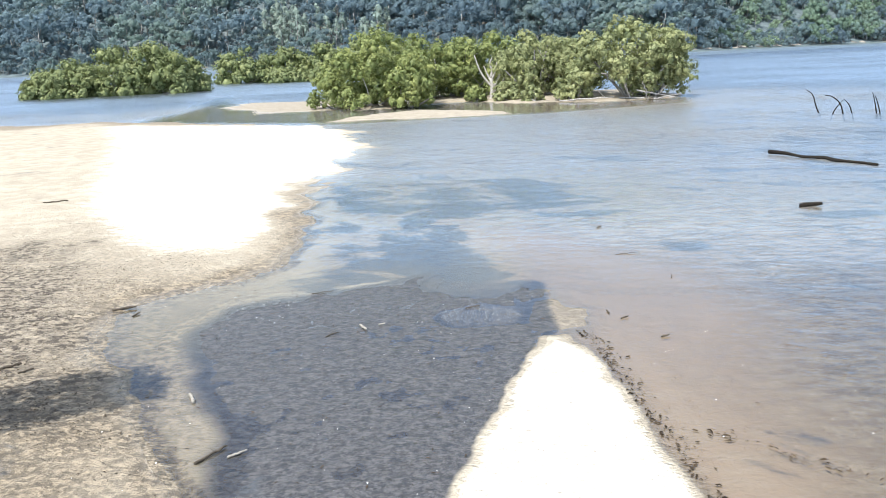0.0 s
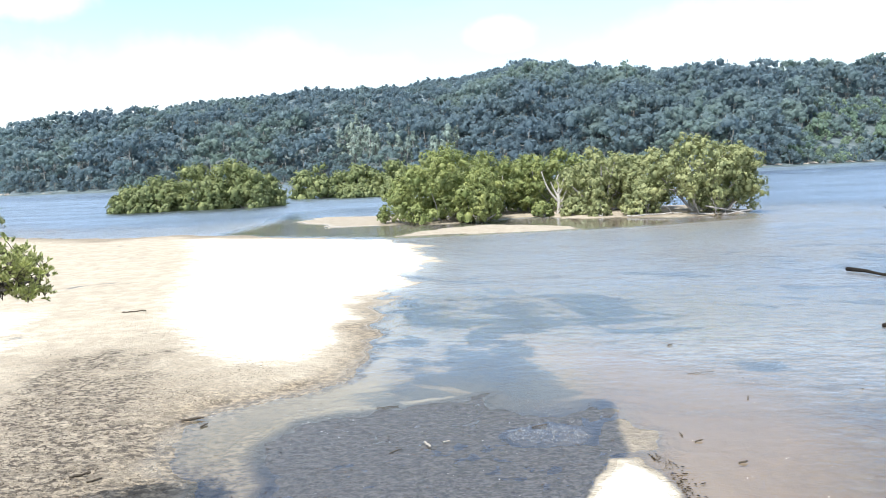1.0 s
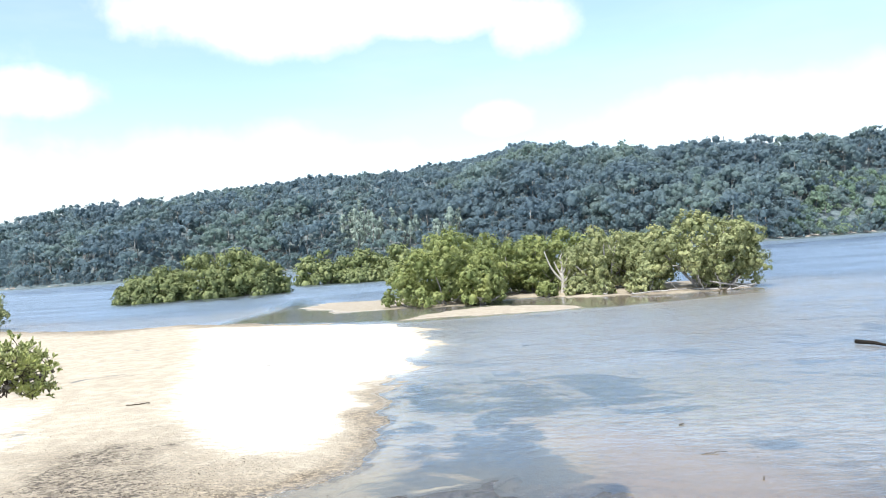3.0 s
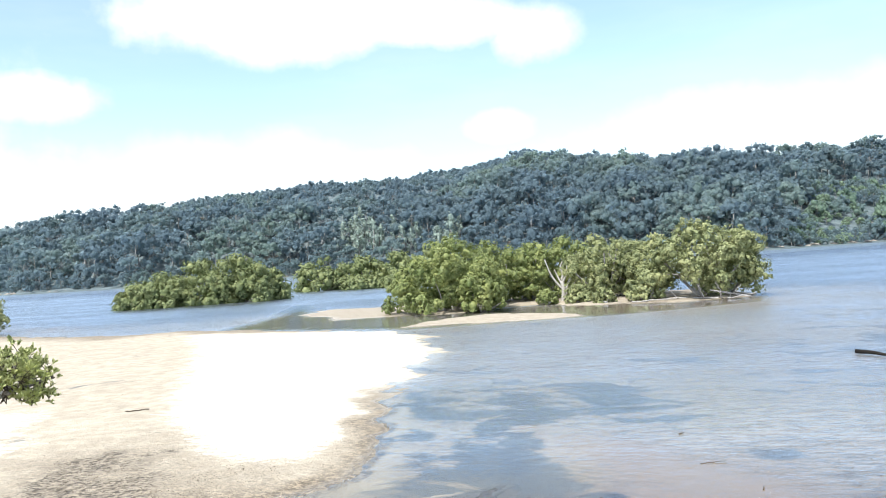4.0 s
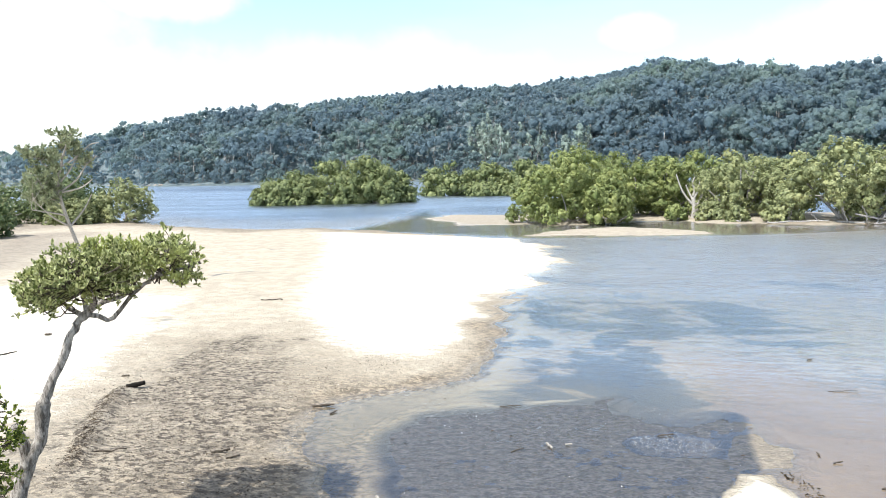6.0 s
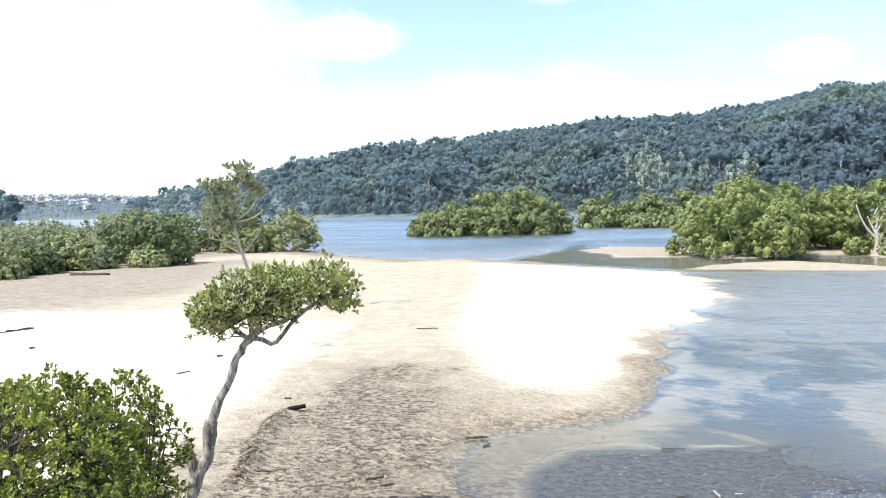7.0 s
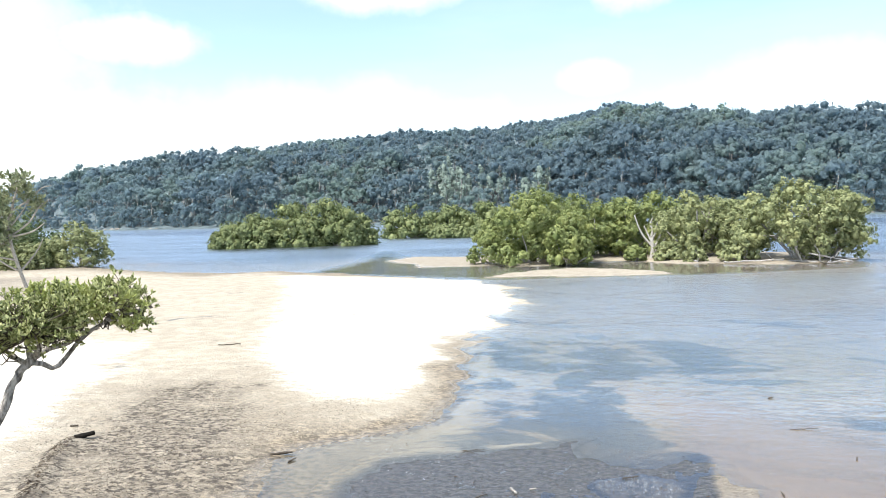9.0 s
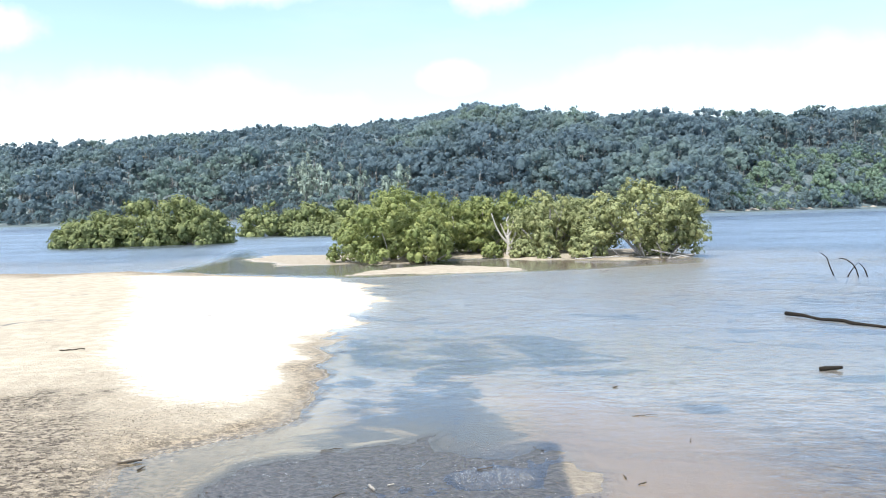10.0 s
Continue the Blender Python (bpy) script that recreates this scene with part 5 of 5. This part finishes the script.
def far_town():
    rng = np.random.default_rng(41)
    ground_at = mound("suburb_hill", "low wooded hill of the far suburb", -58, -41, 1480, 1800, 37, HILL_UNDERGROWTH)
    forms = [gum_form(rng, rng.uniform(10, 14), rng.uniform(5.5, 7.5), 3, 4, 2.4) for _ in range(4)]
    spots = [(*ground_at(rng.random(), rng.uniform(0, 1)), rng.uniform(0.7, 1.1), rng.uniform(0.2, 0.7), 0) for _ in range(800)]
    forest("suburb_trees", "distant trees among the houses, blue with painted haze", spots, (forms,), "forest", HAZY_FAR_LEAF)
    models = [house(WHITE_PAINT, GREY_ROOF, "white two-storey house with a grey roof among trees"), house(WHITE_PAINT, TILE_ROOF, "white two-storey house with a brown tile roof"), house(BRICK_WALL, TILE_ROOF, "brick two-storey house with a brown tile roof")]
    for k in range(54):
        u, v = rng.uniform(0.2, 0.98), rng.uniform(0.2, 0.95)
        x, y, z = ground_at(u, v)
        m = pose(x, y, z + 2.2, 0, 0, 50 + rng.uniform(-35, 35))
        if k < 3:
            models[k].matrix_basis = m
        else:
            copy_thing(models[k % 3], m)
    model = boat("white moored yacht with a bare mast")
    for k in range(14):
        a = radians(-51.6 + 0.62 * k + rng.uniform(-0.25, 0.25))
        r = rng.uniform(1150, 1420)
        m = pose(r * math.sin(a), r * math.cos(a), 0, 0, 0, rng.uniform(0, 360))
        if k == 0:
            model.matrix_basis = m
        else:
            copy_thing(model, m)
    ground_at = mound("headland", "dark wooded headland beside the inlet", -62, -51.9, 250, 330, 6, HILL_UNDERGROWTH)
    forms = [gum_form(rng, rng.uniform(9, 12), rng.uniform(4.4, 5.6), 11, 14, 0.9, False, True) for _ in range(3)]
    spots = [(*ground_at(rng.random() ** 0.8, rng.uniform(0.05, 1)), rng.uniform(0.7, 1.05), rng.uniform(0.1, 0.4), 0) for _ in range(60)]
    forest("headland_trees", "dark green trees on the headland", spots, (forms,))


far_town()


# ---- drift and litter ----
def flakes(rng, spots, low, high, thick=0.5):
    """Curled dead leaves and chips lying on the ground."""
    n = len(spots)
    turn = rng.uniform(0, 6.28, n)
    a = np.stack([np.cos(turn), np.sin(turn), rng.normal(0, 0.08, n)], -1) * rng.uniform(low, high, (n, 1))
    b = np.stack([-np.sin(turn), np.cos(turn), rng.normal(0, 0.12, n)], -1) * (np.linalg.norm(a, axis=1) * rng.uniform(0.15, thick, n))[:, None]
    p = np.asarray(spots) + (0, 0, 0.006)
    lift = np.stack([0 * turn, 0 * turn, rng.uniform(0.0, 0.012, n)], -1)
    v = np.stack([p - a, p + b + lift, p + a, p - b + lift], 1).reshape(-1, 3)
    return v, np.arange(len(v)).reshape(-1, 4)


def on_ground(x, y):
    x, y = np.asarray(x, float), np.asarray(y, float)
    return np.stack([x, y, np.maximum(relief(x, y)[0], 0.0)], -1)


def scatter(rng, count, outline, ragged=0.8):
    q = np.asarray(outline, float)
    x = rng.uniform(q[:, 0].min() - 1, q[:, 0].max() + 1, count * 6)
    y = rng.uniform(q[:, 1].min() - 1, q[:, 1].max() + 1, count * 6)
    keep = inside(x, y, outline) + ragged * lumps(x, y, 2.2, 25) + 0.5 * ragged * lumps(x, y, 6.0, 26) > rng.uniform(-0.3, 0.9, len(x)) * ragged
    keep &= inside(x, y, BEACH) > -0.1
    return x[keep][:count], y[keep][:count]


def litter():
    rng = np.random.default_rng(61)
    geo = Geo()
    x, y = scatter(rng, 6500, DRIFT, 1.6)
    geo.add(*flakes(rng, on_ground(x, y), 0.005, 0.022, 0.45))
    w = rng.uniform(0, 1, 900)
    x = np.interp(w, (0, 0.2, 0.45, 0.7, 0.9, 1), (-6.1, -6.3, -6.7, -7.04, -7.34, -7.47)) + rng.normal(0, 0.07, 900)
    y = np.interp(w, (0, 0.2, 0.45, 0.7, 0.9, 1), (7.48, 7.88, 8.59, 9.28, 10.0, 10.4)) + rng.normal(0, 0.07, 900)
    geo.add(*flakes(rng, on_ground(x, y), 0.006, 0.03, 0.4))
    tagged(new("leaf_litter", geo.mesh("leaf_litter", [DEAD_LEAF])), "dark dead leaves and seagrass drifted over damp sand", "leaf litter", kind="stuff")
    geo = Geo()
    s = rng.uniform(0, 1, 320) ** 0.8
    y = 5.0 + 3.9 * s
    x = np.interp(y, (5.3, 6.4, 7.3, 8.3, 8.9), (1.83, 1.75, 1.69, 1.62, 1.5)) + np.abs(rng.normal(0, 0.1, 320))
    geo.add(*flakes(rng, on_ground(x, y), 0.008, 0.034))
    w = rng.uniform(0, 1, 70)
    geo.add(*flakes(rng, on_ground(2.15 + 1.0 * w + rng.normal(0, 0.08, 70), 6.3 - 0.9 * w + rng.normal(0, 0.06, 70)), 0.008, 0.045, 0.35))
    tagged(new("wrack", geo.mesh("wrack", [DEAD_LEAF])), "dark leaf wrack along the sandbank's wet edge", "wrack", kind="stuff")
    geo = Geo()
    x = np.concatenate([rng.uniform(-30, -2, 700), rng.uniform(-3, 1.2, 500), rng.uniform(1, 6, 260)])
    y = np.concatenate([rng.uniform(6, 36, 700), rng.uniform(5, 11.5, 500), rng.uniform(6, 15, 260)])
    keep = (inside(x, y, BANK) < 0) & (inside(x, y, PALE) < 0.5)
    geo.add(*flakes(rng, on_ground(x[keep], y[keep]), 0.008, 0.03, 0.4))
    tagged(new("scattered_leaves", geo.mesh("scattered_leaves", [DEAD_LEAF])), "single dead leaves and chips scattered over the flat", "leaf litter", kind="stuff")
    geo = Geo()
    x = np.concatenate([rng.uniform(-6, 1.2, 170), rng.uniform(2, 6, 120)])
    y = np.concatenate([rng.uniform(5, 11.5, 170), rng.uniform(5.5, 12, 120)])
    geo.add(*flakes(rng, on_ground(x, y), 0.004, 0.011, 0.9))
    tagged(new("shell_grit", geo.mesh("shell_grit", [SHELL])), "small white shells on the wet sand", "shells", kind="stuff")
    geo = Geo()
    a, r = rng.uniform(0, 6.28, 520), np.sqrt(rng.uniform(0, 1, 520))
    x = 0.42 + 0.5 * r * np.cos(a) + 0.04 * rng.normal(size=520)
    y = 9.62 + 0.32 * r * np.sin(a) + 0.08 * rng.normal(size=520)
    geo.add(*flakes(rng, np.stack([x, y, 0 * x + 0.003], -1), 0.004, 0.013, 0.9))
    x, y = rng.normal(0.5, 0.35, 160), rng.normal(10.7, 0.35, 160)
    geo.add(*flakes(rng, np.stack([x, y, 0 * x + 0.003], -1), 0.006, 0.014, 0.9))
    x, y = rng.uniform(-4.2, -2.0, 9000), rng.uniform(9.5, 19, 9000)
    edge = relief(x, y)[0]
    keep = (edge < 0.004) & (edge > -0.014) & (lumps(x, y, 5.0, 33) > 0.25) & (rng.random(9000) < 0.35)
    geo.add(*flakes(rng, np.stack([x[keep], y[keep], 0 * x[keep] + 0.003], -1), 0.006, 0.02, 0.8))
    tagged(new("foam", geo.mesh("foam", [FOAM])), "patch of white foam bubbles on still water", "foam", kind="stuff")


DEAD_LEAF = leaf_material("dead_leaf", (0.018, 0.014, 0.01), (0.07, 0.05, 0.032), (0.1, 0.075, 0.05), 0.05, rough=0.7)
SHELL = plain_material("shell", (0.6, 0.57, 0.52), (0.75, 0.73, 0.7), 30.0, 0.4, 0.1)
FOAM = plain_material("foam_bubble", (0.24, 0.26, 0.29), (0.36, 0.39, 0.42), 40.0, 0.3, 0.1)
litter()

STICKS = "twigs and sticks strewn over the flat"
SHORE_STICKS = ((-4.3, 10.45, 20, 0.3, 0.022, 1), (-4.05, 10.2, 70, 0.14, 0.014, 1), (-8.95, 18.7, 12, 0.55, 0.02, 1), (-2.5, 7.38, 115, 0.2, 0.022, 0), (-2.0, 6.2, 55, 0.34, 0.014, 1), (-1.78, 6.2, 38, 0.17, 0.012, 0), (-1.0, 9.3, 120, 0.17, 0.02, 0), (-0.78, 9.4, 10, 0.08, 0.014, 0), (-1.35, 9.1, 45, 0.18, 0.008, 1), (2.15, 9.3, 25, 0.11, 0.012, 1), (2.0, 9.55, 95, 0.1, 0.01, 1), (2.45, 8.6, 15, 0.1, 0.014, 1), (-4.7, 8.25, 40, 0.22, 0.02, 1))
FLAT_STICKS = ((-4.48, 8.14, 40, 0.16, 0.013, 1), (-11.08, 12.22, 63, 0.3, 0.016, 1), (-11.58, 13.87, 5, 0.14, 0.03, 1), (-6.0, 7.9, 25, 0.53, 0.012, 1), (-1.7, 10.9, 12, 0.3, 0.008, 1), (2.9, 12.4, 5, 0.4, 0.008, 1), (2.85, 14.4, 40, 0.14, 0.014, 1), (-7.9, 11.1, 10, 0.12, 0.02, 1), (-16.58, 13.3, 30, 0.12, 0.035, 1), (0.35, 9.95, 20, 0.2, 0.012, 1), (-8.9, 5.9, 50, 0.5, 0.015, 1), (3.2, 11.0, 70, 0.12, 0.012, 1))
for k, (x, y, turn, long, r, dark) in enumerate(SHORE_STICKS + FLAT_STICKS):
    c, s = math.cos(radians(turn)) * long / 2, math.sin(radians(turn)) * long / 2
    z = float(on_ground([x], [y])[0, 2]) + r * 0.7
    tagged(log("stick", (x - c, y - s, z), (x + c, y + s, z + 0.01), r * 0.75, BROWN_BARK if dark else PALE_BARK, "dark brown stick lying on wet sand" if dark else "pale bleached stick lying on wet sand", seed=70 + k, sides=6, kink=0.22), group=STICKS)
log("waterlogged_branch", (7.02, 15.62, 0.01), (7.4, 15.5, 0.06), 0.04, WET_WOOD, "stubby dark waterlogged branch in the shallows", seed=98, kink=0.16, bumps=0.12)
